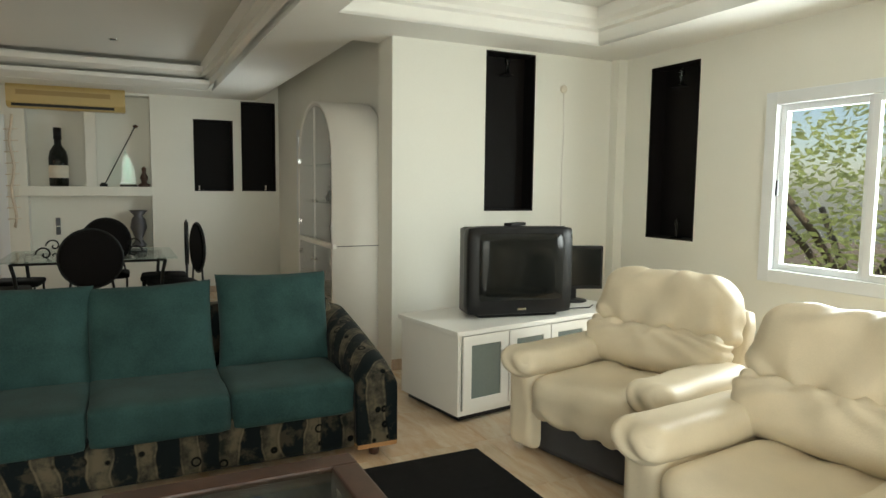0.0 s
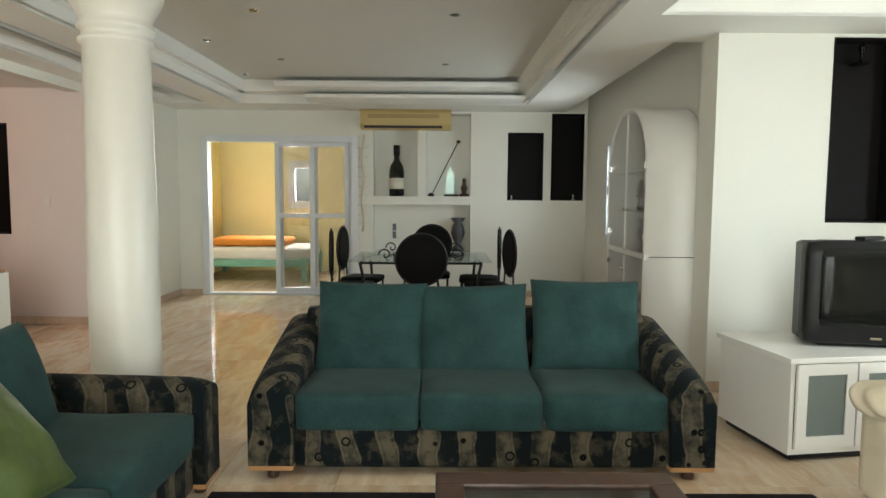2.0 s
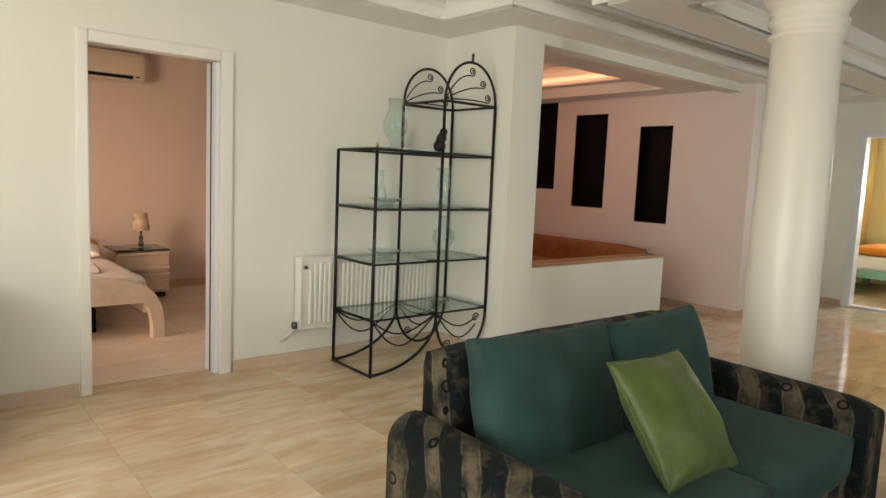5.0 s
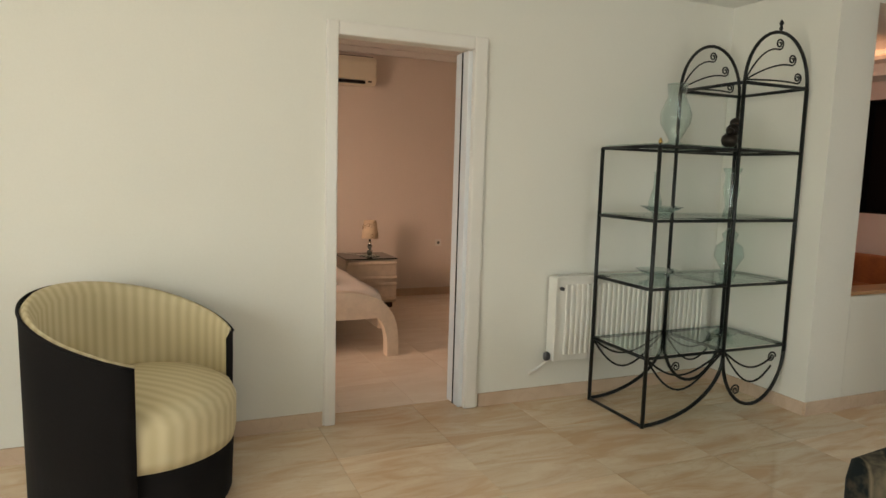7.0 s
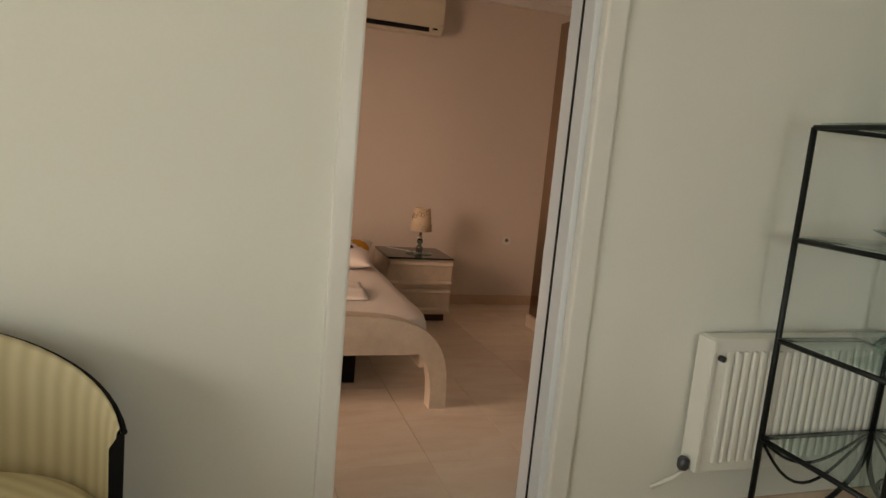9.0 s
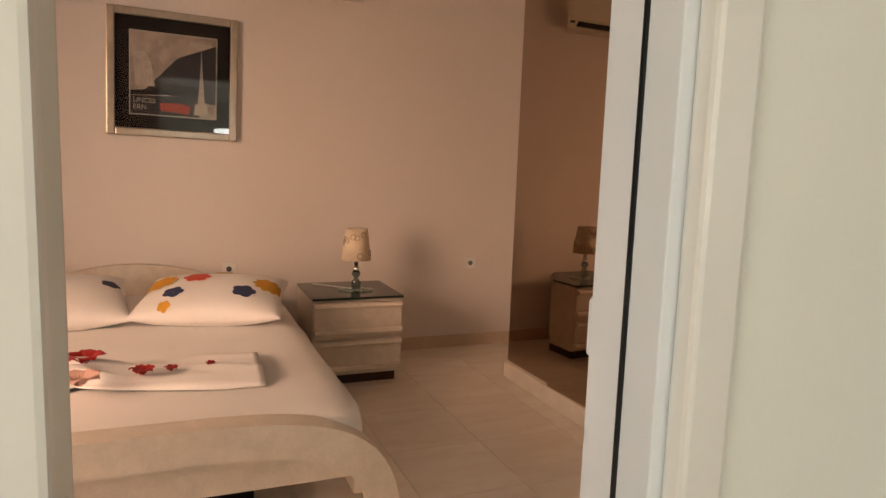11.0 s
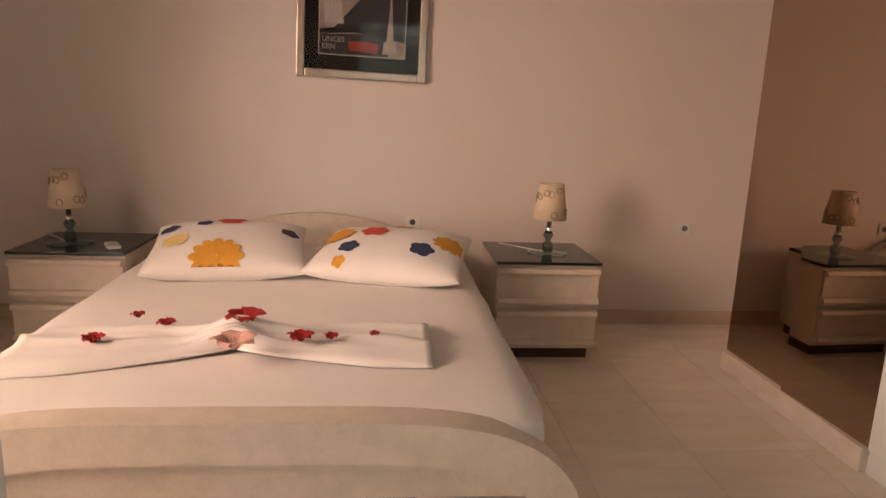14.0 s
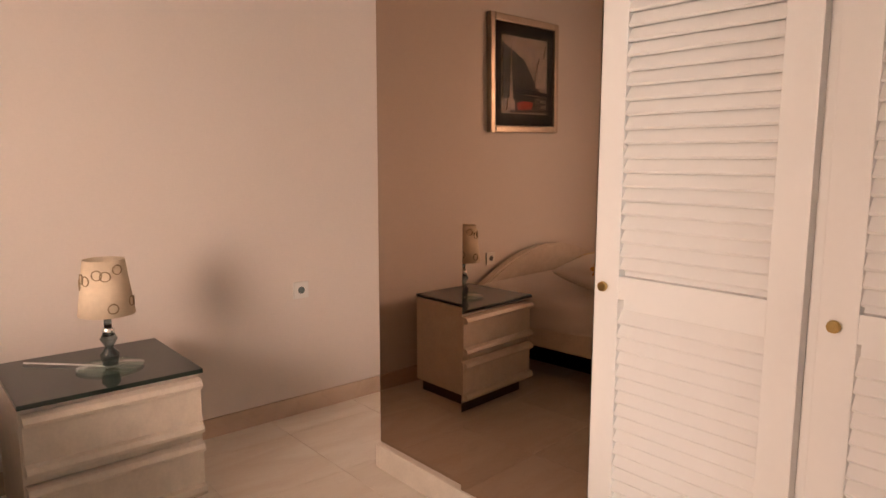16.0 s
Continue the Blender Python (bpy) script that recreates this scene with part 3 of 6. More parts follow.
for x0, y0, x1, y1 in ((BX, BY0, BX + 0.012, BY1), (BX, BY1 - 0.012, XW - 0.17, BY1), (BX, BY0, XW - 0.17, BY0 + 0.012)):
    box(skb, x0, y0, 0, x1, y1, 0.085)
structure("baseboard_bedroom", skb, M_SKIRT, "cream marble skirting of the bedroom", "skirting")

# porch room beyond the sliding door
structure("wall_porch_west", B(-4.1, YF + 0.22, 0, -3.98, 14.2, CEIL), M_WALLY, "yellow porch wall", "wall")
structure("wall_porch_north", wall_with_holes("y", 13.6, 0.12, -3.98, 2.2, 0, CEIL, [(-2.72, -2.26, 1.18, 1.98)]), M_WALLY, "yellow porch wall with a window", "wall")
structure("wall_porch_east", B(2.2, YF + 0.262, 0, 2.3, 13.72, CEIL), M_WALL, "white porch wall", "wall")
structure("ceiling_porch", B(-4.1, YF + 0.262, CEIL, 2.3, 13.72, CEIL + 0.1), M_CEIL, "white porch ceiling", "ceiling")
structure("ground", B(-60, -60, -3.4, 60, 60, -3.2), M_EARTH, "dry garden ground", "ground")

# ---- living room ----


def cushion(sx, sy, sz, m=Matrix(), n=20, power=0.42, sag=0.05, lump=0.01, seed=0.0):
    """A stuffed cushion with pointed corners, hollow sides and a thin seam."""
    bm, vs = bmesh.new(), {}
    for side in (1, -1):
        for i in range(n + 1):
            for j in range(n + 1):
                u, v = -math.cos(math.pi * i / n), -math.cos(math.pi * j / n)
                edge = i in (0, n) or j in (0, n)
                if side < 0 and edge:
                    vs[side, i, j] = vs[1, i, j]
                    continue
                p = on_cushion(u, v, sx, sy, sz, power, sag)
                p.z *= side
                if not edge:
                    p.z += side * lump * noise.noise(Vector((u * 2.1 + seed, v * 2.1 + side, seed * 0.7)))
                vs[side, i, j] = bm.verts.new(m @ p)
    for side in (1, -1):
        for i in range(n):
            for j in range(n):
                q = [vs[side, i, j], vs[side, i + 1, j], vs[side, i + 1, j + 1], vs[side, i, j + 1]]
                bm.faces.new(q if side > 0 else q[::-1]).smooth = True
    return bm


def on_cushion(u, v, sx, sy, sz, power=0.42, sag=0.05):
    h = max(0, (1 - u * u) * (1 - v * v)) ** power
    return Vector((u * sx / 2 * (1 - sag * (1 - v * v)), v * sy / 2 * (1 - sag * (1 - u * u)), h * sz / 2))


def couch(name, label, width, seats, m, arm=0.22, depth=0.90, arm_h=0.58, rise=0.20, low=0.0, back=0.74, back_in=0.13, inset=0.0):
    """A velour couch with loose cushions: front along -y, back at +y, centred on x."""
    w = width / 2
    t = thing(name, label, "sofa", m)
    part("base", S(-w + arm * 0.7, 0.02, 0.045, w - arm * 0.7, depth - 0.1, 0.30, r=0.03, cuts=9, lump=0.008), M_JACQ, t, "patterned jacquard front panel")
    n = seats
    sw = (2 * w - 2 * arm) / n
    for k in range(n):
        x0 = -w + arm + k * sw
        part("seat_cushion", S(x0 - 0.004, 0.0, 0.235, x0 + sw + 0.004, depth - 0.26, 0.43, r=0.04, cuts=9, lump=0.012, seed=k * 3.1), M_GREEN, t)
        shift = inset * (1 - 2 * k / (n - 1))
        lean = pose(x0 + sw / 2 + (0.01, -0.012, 0.02)[k % 3] + shift, depth - 0.27, 0.635 - low + (0.0, -0.012, 0.018)[k % 3], 74, (1.2, -1.5, 0.8)[k % 3], 0)
        part("back_cushion", cushion(sw + 0.02 - inset, 0.545, 0.25, lean, 20, 0.32, 0.05, 0.016, k * 5.3 + 1), M_GREEN, t)
    part("backrest", S(-w + back_in, depth - 0.17, 0.10, w - back_in, depth, back, r=0.05, cuts=9, lump=0.006), M_JACQ, t, "patterned jacquard back")
    for s in (-1, 1):
        xo, xi = s * w, s * (w - arm)
        bm = bmesh.new()
        rings = []
        for j in range(19):
            f = j / 18
            y = -0.03 + f * (depth - 0.02)
            top = arm_h - 0.10 + rise * f ** 0.8
            ring_ = []
            for q in range(15):
                a = math.pi * q / 14
                rx = abs(xo - xi) / 2
                cx = (xo + xi) / 2
                nose = 1 - 0.25 * max(0, 1 - f / 0.12) ** 2
                ring_.append(bm.verts.new((cx + math.cos(a) * rx * (1 + 0.10 * math.sin(a)), y, top - rx + math.sin(a) * rx * nose)))
            ring_ = [bm.verts.new((ring_[0].co.x, y, 0.08))] + ring_ + [bm.verts.new((ring_[-1].co.x, y, 0.08))]
            rings.append(ring_)
        for a_, b_ in zip(rings, rings[1:]):
            for q in range(len(a_) - 1):
                bm.faces.new((a_[q], a_[q + 1], b_[q + 1], b_[q])).smooth = True
            bm.faces.new((a_[-1], a_[0], b_[0], b_[-1]))
        bm.faces.new(rings[0])
        bm.faces.new(rings[-1][::-1])
        bmesh.ops.recalc_face_normals(bm, faces=bm.faces)
        part("armrest", bm, M_JACQ, t, "rounded patterned jacquard arm")
        part("plinth", B(min(xo, xi), -0.03, 0.055, max(xo, xi), 0.12, 0.085, bevel=0.006), M_PINE, t, "varnished wooden block")
        for y in (0.03, depth - 0.08):
            part("foot", lathe(bmesh.new(), [(0.012, 0), (0.028, 0.004), (0.03, 0.03), (0.02, 0.06)], ((xo + xi) / 2, y, 0), 14), M_WOOD, t, "small dark wooden foot")
    return t


couch("three_seat_sofa", "dark green velour three-seat sofa with patterned jacquard arms", 2.30, 3, pose(0.235, 4.66, 0, 0, 0, 0))
couch("loveseat", "dark green velour two-seat sofa with patterned jacquard arms", 1.92, 2, pose(-1.08, 3.66, 0, 0, 0, 90), arm=0.20, depth=0.97, arm_h=0.65, rise=0.02, low=0.055, back=0.79, back_in=0.16, inset=0.012)
gc = thing("throw_pillow", "shiny olive green satin throw pillow on the loveseat", "cushion", pose(-1.385, 3.50, 0.605, 0, 52, 0) @ pose(0, 0, 0, 0, 0, -2))
part("cover", cushion(0.45, 0.44, 0.17, Matrix(), 24, 0.40, 0.05, 0.016, 3.0), M_SILK, gc)
part("seam", tube(bmesh.new(), [on_cushion(u, v, 0.454, 0.444, 0) + Vector((0, 0, 0.004 * math.sin(k * 2.1))) for k, (u, v) in enumerate(
    [(-1 + i / 6, -1) for i in range(12)] + [(1, -1 + i / 6) for i in range(12)] + [(1 - i / 6, 1) for i in range(12)] + [(-1, 1 - i / 6) for i in range(12)])], 0.004, closed=True), M_SILK, gc, "gathered satin seam")


def hide(x0, y0, z0, x1, y1, z1, r, folds=(), cuts=22, lump=0.012, seed=0.0, taper=0.0, m=None):
    """Stuffed leather: a rounded block with soft folds that fan out from a seam and fade away.
    folds: (centre, across, along, count, depth, reach), the directions being plain vectors."""
    bm = soft(bmesh.new(), x0, y0, z0, x1, y1, z1, r=r, cuts=cuts, lump=lump, seed=seed)
    bm.normal_update()
    push = {}
    for v in bm.verts:
        d = 0.0
        for centre, across, along, count, depth, reach in folds:
            q = v.co - Vector(centre)
            a, b = q.dot(Vector(across)), q.dot(Vector(along))
            if b < 0:
                continue
            spread = a / (0.6 + b / reach)
            wave = math.sin(spread * count + 2.2 * noise.noise(v.co * 5 + Vector((seed, 0, 0))))
            d += depth * (abs(wave) ** 0.6 * (1 if wave > 0 else -1)) * math.exp(-(b / reach) ** 2) * min(1, b / (0.15 * reach))
        push[v] = v.normal * d
    for v, d in push.items():
        v.co += d
    if taper:
        for v in bm.verts:
            v.co.x *= 1 - taper * max(0, (v.co.z - z0) / (z1 - z0)) ** 2
    if m:
        moved(bm, m)
    for f in bm.faces:
        f.smooth = True
    return bm


def leather_chair(m):
    """Front along -y: a soft seat that hangs over the front, padded arms, a back tucked in at half height."""
    t = thing("leather_armchair", "cream leather armchair, puffy and creased, dark grey under-panel", "armchair", m, "cream leather armchairs")
    part("frame_panel", S(-0.33, 0.05, 0.02, 0.33, 0.80, 0.26, r=0.02, cuts=5, lump=0.003), M_GREYCL, t, "dark grey cloth under-panel")
    part("seat", hide(-0.32, -0.06, 0.21, 0.32, 0.62, 0.455, 0.095, [((0, -0.09, 0.20), (1, 0, 0), (0, 0.3, 0.95), 34, 0.010, 0.20), ((0, 0.62, 0.46), (1, 0, 0), (0, -1, 0), 26, 0.007, 0.30)], seed=1.7), M_LEATHER, t)
    for s in (-1, 1):
        x0, x1 = sorted((s * 0.28, s * 0.53))
        part("armrest", hide(x0, -0.07, 0.42, x1, 0.70, 0.575, 0.074, [((s * 0.40, -0.09, 0.42), (0.7, 0, 0.7), (0, 1, 0), 60, 0.007, 0.14)], lump=0.018, seed=2.0 + s), M_LEATHER, t)
        part("arm_side", hide(x0 + 0.03, -0.01, 0.02, x1 - 0.015, 0.78, 0.46, 0.06, [((s * 0.4, 0, 0.46), (1, 0.4, 0), (0, 0, -1), 30, 0.004, 0.16)], 14, seed=6.0 + s), M_LEATHER, t)
    lean = pose(0, 0.70, 0.63, -14, 0, 0)
    part("lumbar", hide(-0.42, -0.19, -0.22, 0.42, 0.06, 0.05, 0.10, [((0.20, -0.2, 0.06), (1, 0, 0), (0, 0, -1), 36, 0.008, 0.12), ((-0.28, -0.2, 0.06), (1, 0, 0), (0, 0, -1), 40, 0.009, 0.14)], seed=8.0, m=lean), M_LEATHER, t)
    part("backrest", hide(-0.43, -0.16, -0.03, 0.43, 0.15, 0.36, 0.13, [((0, -0.16, -0.03), (1, 0, 0), (0, 0, 1), 30, 0.012, 0.20), ((0.1, -0.16, 0.37), (1, 0, 0), (0, 0, -1), 24, 0.008, 0.18)], 26, 0.02, 9.3, 0.2, lean), M_LEATHER, t)
    part("back_shell", soft(bmesh.new(), -0.42, 0.05, -0.56, 0.42, 0.20, 0.22, r=0.06, cuts=7, lump=0.01, m=lean), M_LEATHER, t)
    return t


leather_chair(pose(2.09, 4.0, 0, 0, 0, -78))
leather_chair(pose(1.85, 2.86, 0, 0, 0, -84))

# coffee table
ct = thing("coffee_table", "dark walnut coffee table with a glass top on the black rug", "coffee table", pose(0.43, 3.31, 0))
for x0, y0, x1, y1 in ((-0.42, 0.38, 0.42, 0.48), (-0.42, -0.48, 0.42, -0.38), (-0.42, -0.38, -0.32, 0.38), (0.32, -0.38, 0.42, 0.38)):
    part("rail", B(x0, y0, 0.36, x1, y1, 0.42, bevel=0.008), M_WOOD, ct)
part("glass_top", B(-0.32, -0.38, 0.40, 0.32, 0.38, 0.408), M_GLASSG, ct, "clear greenish glass pane")
part("shelf", B(-0.36, -0.42, 0.12, 0.36, 0.42, 0.14, bevel=0.004), M_TOPG, ct, "dark lower shelf")
for x in (-0.38, 0.38):
    for y in (-0.44, 0.44):
        part("leg", B(x - 0.035, y - 0.035, 0.0121, x + 0.035, y + 0.035, 0.36, bevel=0.006), M_WOOD, ct)
bowl = thing("bowl", "blue and white china bowl on the coffee table", "bowl", pose(0.42, 3.42, 0.408))
M_BLUE = material("blue_china", (0.05, 0.10, 0.42), 0.15, vary=0.4, scale=40)
part("body", lathe(bmesh.new(), [(0.03, 0.0), (0.06, 0.015), (0.085, 0.04), (0.08, 0.04), (0.055, 0.02)], (0, 0, 0), 28), M_BLUE, bowl)
rug = bmesh.new()
box(rug, -1.05, 2.1, 0.001, 1.80, 4.50, 0.012, bevel=0.005)
tagged(part("rug", rug, M_RUG), "plain black woven rug under the coffee table", "rug")

# television stand with television and monitor
MS = pose(1.87, 4.87, 0, 0, 0, 9)
st = thing("tv_stand", "white lacquered television stand with glass-fronted doors", "tv stand", MS)
part("top", B(-0.02, -0.02, 0.545, 1.52, 0.66, 0.575, bevel=0.004), M_LACQ, st)
part("side_panel", B(0, 0, 0.05, 0.025, 0.64, 0.545), M_LACQ, st)
part("side_panel", B(1.475, 0, 0.05, 1.50, 0.64, 0.545), M_LACQ, st)
part("bottom", B(0.025, 0.0, 0.05, 1.475, 0.64, 0.08), M_LACQ, st)
part("back_panel", B(0.025, 0.62, 0.08, 1.475, 0.64, 0.545), M_LACQ, st)
part("plinth", B(0.03, 0.03, 0.012, 1.47, 0.6, 0.05), M_BLACK, st, "dark recessed base")
part("inner_shelf", B(0.025, 0.05, 0.30, 1.475, 0.6, 0.312), M_GLASSG, st, "glass shelf")
for k in range(4):
    x0 = 0.03 + k * 0.36
    d = part("door", B(x0, -0.018, 0.085, x0 + 0.35, -0.002, 0.15), M_LACQ, st)
    bm = bmesh.new()
    for q in ((x0, 0.15, x0 + 0.06, 0.48), (x0 + 0.29, 0.15, x0 + 0.35, 0.48), (x0, 0.48, x0 + 0.35, 0.54)):
        box(bm, q[0], -0.018, q[1], q[2], -0.002, q[3])
    part("door_frame", bm, M_LACQ, d)
    part("pane", B(x0 + 0.06, -0.012, 0.15, x0 + 0.29, -0.008, 0.48), M_FROST, d, "frosted grey glass pane")

tv = thing("television", "bulky black tube television on the white stand", "television", MS @ pose(0.66, 0.30, 0.576, 0, 0, -19))
part("bezel", S(-0.37, -0.20, 0.02, 0.37, -0.06, 0.60, r=0.035, cuts=7, lump=0), M_BLACK, tv)
part("screen", S(-0.30, -0.212, 0.11, 0.30, -0.15, 0.56, r=0.03, cuts=7, lump=0), M_SCREEN, tv, "dark curved glass screen")
bm = bmesh.new()
prev = None
for y, wv_, z0, z1 in ((-0.07, 0.36, 0.03, 0.595), (0.05, 0.35, 0.03, 0.575), (0.22, 0.26, 0.06, 0.50), (0.30, 0.18, 0.10, 0.42)):
    r_ = [bm.verts.new(c) for c in ((-wv_, y, z0), (wv_, y, z0), (wv_, y, z1), (-wv_, y, z1))]
    if prev:
        for j in range(4):
            bm.faces.new((prev[j], prev[(j + 1) % 4], r_[(j + 1) % 4], r_[j]))
    prev = r_
bm.faces.new(prev)
bmesh.ops.recalc_face_normals(bm, faces=bm.faces)
part("tube_housing", bm, M_BLACK, tv)
part("foot", B(-0.28, -0.15, 0.0, 0.28, 0.12, 0.03, bevel=0.008), M_BLACK, tv)
part("badge", B(-0.03, -0.206, 0.052, 0.03, -0.199, 0.066), M_CHROME, tv, "small silver badge")
part("sticker", B(0.3705, 0.0, 0.42, 0.3735, 0.05, 0.50), M_LABEL, tv, "white paper sticker")
rc = thing("remote_control", "black remote control lying on the television", "remote control", MS @ pose(0.62, 0.22, 1.176, 0, 0, 20))
part("body", B(-0.10, -0.03, 0, 0.10, 0.03, 0.022, bevel=0.008), M_BLACK, rc)
mo = thing("monitor", "black flat computer monitor on the white stand", "monitor", MS @ pose(1.37, 0.42, 0.576, 0, 0, -30))
part("panel", B(-0.24, -0.02, 0.09, 0.24, 0.02, 0.42, bevel=0.008), M_BLACK, mo)
part("screen", B(-0.22, -0.024, 0.12, 0.22, -0.019, 0.40), M_SCREEN, mo, "dark glossy screen")
part("stem", B(-0.04, -0.015, 0.015, 0.04, 0.03, 0.12, bevel=0.005), M_BLACK, mo)
part("base", lathe(bmesh.new(), [(0.12, 0), (0.12, 0.008), (0.05, 0.02)], (0, 0.0, 0)), M_BLACK, mo)
cab = thing("cable", "black cable trailing over the stand", "cable", Matrix())
part("lead", moved(T((0.86, 0.20, 0.58), (0.98, 0.14, 0.58), (1.12, 0.16, 0.58), (1.25, 0.12, 0.58), (1.35, 0.18, 0.58), r=0.005), MS), M_BLACK, cab)
sk2 = thing("wall_socket", "small white wall outlet with a thin cable", "socket", pose(3.52, YW, 2.27))
part("plate", lathe(bmesh.new(), [(0.035, 0), (0.035, 0.008), (0.02, 0.014)], (0, 0, 0), 16), M_LABEL, sk2).matrix_local = pose(0, 0, 0, 90, 0, 0)
part("cable", T((0, -0.006, -0.03), (0.012, -0.006, -0.3), (0.0, -0.006, -0.8), (0.01, -0.006, -1.3), r=0.004), M_LACQ, sk2)


def figurine(at, h=0.16, mat=M_CHROME, label="small glass figurine in the niche"):
    t = thing("figurine", label, "ornament", pose(*at), "niche figurines")
    part("body", lathe(bmesh.new(), [(0.3 * h, 0), (0.3 * h, 0.06 * h), (0.1 * h, 0.12 * h), (0.08 * h, 0.45 * h), (0.18 * h, 0.7 * h), (0.12 * h, 0.9 * h), (0.02 * h, h)], (0, 0, 0), 14), mat, t)
    return t


for a in ((3.0, YW + 0.07, 2.36), (XE + 0.07, 5.5, 2.26)):
    f_ = figurine(a, 0.15, M_SMOKE, "hanging glass ornament at the niche's top")
    part("hook", T((0, 0, 0.14), (0, 0, 0.16), r=0.003), M_IRON, f_)
    part("bracket", B(-0.04, -0.04, -0.004, 0.04, 0.08, 0.0), M_NICHE, f_)
figurine((XE + 0.07, 5.48, 1.0325), 0.16, M_SMOKE)
figurine((1.02, YF + 0.06, 1.3545), 0.06, M_LABEL, "tiny pale ornament in the niche")
figurine((1.88, YF + 0.06, 1.3565), 0.07, M_LABEL, "tiny pale ornament in the niche")


# east window
def sash_window(name, axis, at, a0, a1, z0, z1, sashes, label):
    t = tagged(new(name), label, "window", "", "structure")
    w = 0.055

    def bar(nm, u0, u1, v0, v1, d0=-0.03, d1=0.05, mat=M_ALU, par=t):
        bm = B(at + d0, u0, v0, at + d1, u1, v1, bevel=0.004) if axis == "x" else B(u0, at + d0, v0, u1, at + d1, v1, bevel=0.004)
        return part(nm, bm, mat, par)
    bar("window_frame", a0 - 0.03, a0 + w, z0 - 0.03, z1 + 0.03)
    bar("window_frame", a1 - w, a1 + 0.03, z0 - 0.03, z1 + 0.03)
    bar("window_frame", a0 + w, a1 - w, z1 - w, z1 + 0.03)
    bar("window_sill", a0 + w, a1 - w, z0 - 0.03, z0 + w)
    step_ = (a1 - a0 - 2 * w) / sashes
    for k in range(sashes):
        b0, b1 = a0 + w + k * step_, a0 + w + (k + 1) * step_
        for q in ((b0, b0 + 0.045, z0 + w, z1 - w), (b1 - 0.045, b1, z0 + w, z1 - w), (b0 + 0.045, b1 - 0.045, z1 - w - 0.045, z1 - w), (b0 + 0.045, b1 - 0.045, z0 + w, z0 + w + 0.045)):
            bar("sash", *q, -0.012 + 0.03 * (k % 2), 0.02 + 0.03 * (k % 2))
        g = bar("pane", b0 + 0.045, b1 - 0.045, z0 + w + 0.045, z1 - w - 0.045, 0.003 + 0.03 * (k % 2), 0.008 + 0.03 * (k % 2), M_GLASS)
        g.visible_shadow = False
    bar("latch", a1 - w - 0.035, a1 - w - 0.02, (z0 + z1) / 2 - 0.05, (z0 + z1) / 2 + 0.05, -0.03, -0.012, M_PEWTER)
    return t


sash_window("window_1", "x", XE, 3.22, 4.59, 0.83, 2.06, 2, "white aluminium sliding window onto green trees")
sash_window("window_2", "y", 13.6, -2.72, -2.26, 1.18, 1.98, 1, "white porch window")
sash_window("window_5", "x", XD, 8.30, 9.45, 0.90, 2.06, 2, "white aluminium dining room window")
# window_3 is invented, out of view, round the added bedroom lamp
sash_window("window_3", "y", BY0 - 0.06, -5.85, -4.75, 0.06, 2.35, 2, "unseen bedroom window, added to go with the lamp")
sash_window("window_4", "y", YS - 0.1, -2.9, 1.7, 0.0, 2.35, 4, "white sliding terrace doors")

# column
col = bmesh.new()
prof = [(0.215, 0), (0.215, 0.05), (0.19, 0.07), (0.205, 0.10), (0.19, 0.13), (0.185, 0.16), (0.185, 1.2), (0.17, 2.20), (0.19, 2.215), (0.19, 2.235), (0.172, 2.245), (0.172, 2.27), (0.195, 2.285), (0.195, 2.31),
        (0.18, 2.325), (0.19, 2.36), (0.225, 2.42), (0.245, 2.46), (0.25, 2.49), (0.25, SOFF - 0.002)]
lathe(col, prof, (-1.75, 5.17, 0), 48)
M_COL = material("pearly_column_paint", (0.76, 0.73, 0.66), 0.34, vary=0.015, scale=14, bump=0.015)
tagged(part("column", col, M_COL), "round cream column with a moulded capital", "column", "", "structure")

# curved display cabinet
cb = thing("display_cabinet", "tall white display cabinet with a curved top and glass doors", "cabinet", pose(0, 0, 0))


def arch(y0, y1, z0, spring, top, n=28):
    """Upright outline with an elliptical head."""
    c, a = (y0 + y1) / 2, (y1 - y0) / 2
    return [(y0, z0), (y1, z0)] + [(c + a * math.cos(math.pi * i / n), spring + (top - spring) * math.sin(math.pi * i / n)) for i in range(n + 1)]


outer, inner = arch(6.50, 7.62, 0.02, 1.62, 2.14)[1:], arch(6.53, 7.59, 0.02, 1.62, 2.11)[1:]
bm = bmesh.new()
for a_, b_ in (((1.585, outer), (2.03, outer)), ((2.03, inner), (1.585, inner)), ((1.585, inner), (1.585, outer))):
    rows_ = [[bm.verts.new((x, y, z)) for y, z in line + [(line[-1][0], 0.02)]] for x, line in (a_, b_)]
    for q in range(len(rows_[0]) - 1):
        bm.faces.new((rows_[0][q], rows_[0][q + 1], rows_[1][q + 1], rows_[1][q])).smooth = True
bmesh.ops.remove_doubles(bm, verts=bm.verts, dist=1e-4)
bmesh.ops.recalc_face_normals(bm, faces=bm.faces)
shell = part("shell", bm, M_LACQ, cb, "white sides and rounded top in one sweep")
part("back_panel", prism(bmesh.new(), arch(6.53, 7.59, 0.02, 1.62, 2.11), "x", 2.012, 2.028), M_LACQ, cb)
part("side_seam", B(1.60, 6.497, 0.945, 2.028, 6.4995, 0.951), M_PEWTER, cb, "thin joint between the two halves")
part("mid_band", B(1.585, 6.495, 0.93, 1.62, 7.63, 0.965), M_LACQ, cb)
for z in (0.08, 0.50, 1.28, 1.60):
    part("shelf", B(1.64, 6.53, z, 1.98, 7.59, z + 0.012), M_GLASSG if z > 0.2 else M_LACQ, cb, "shelf")
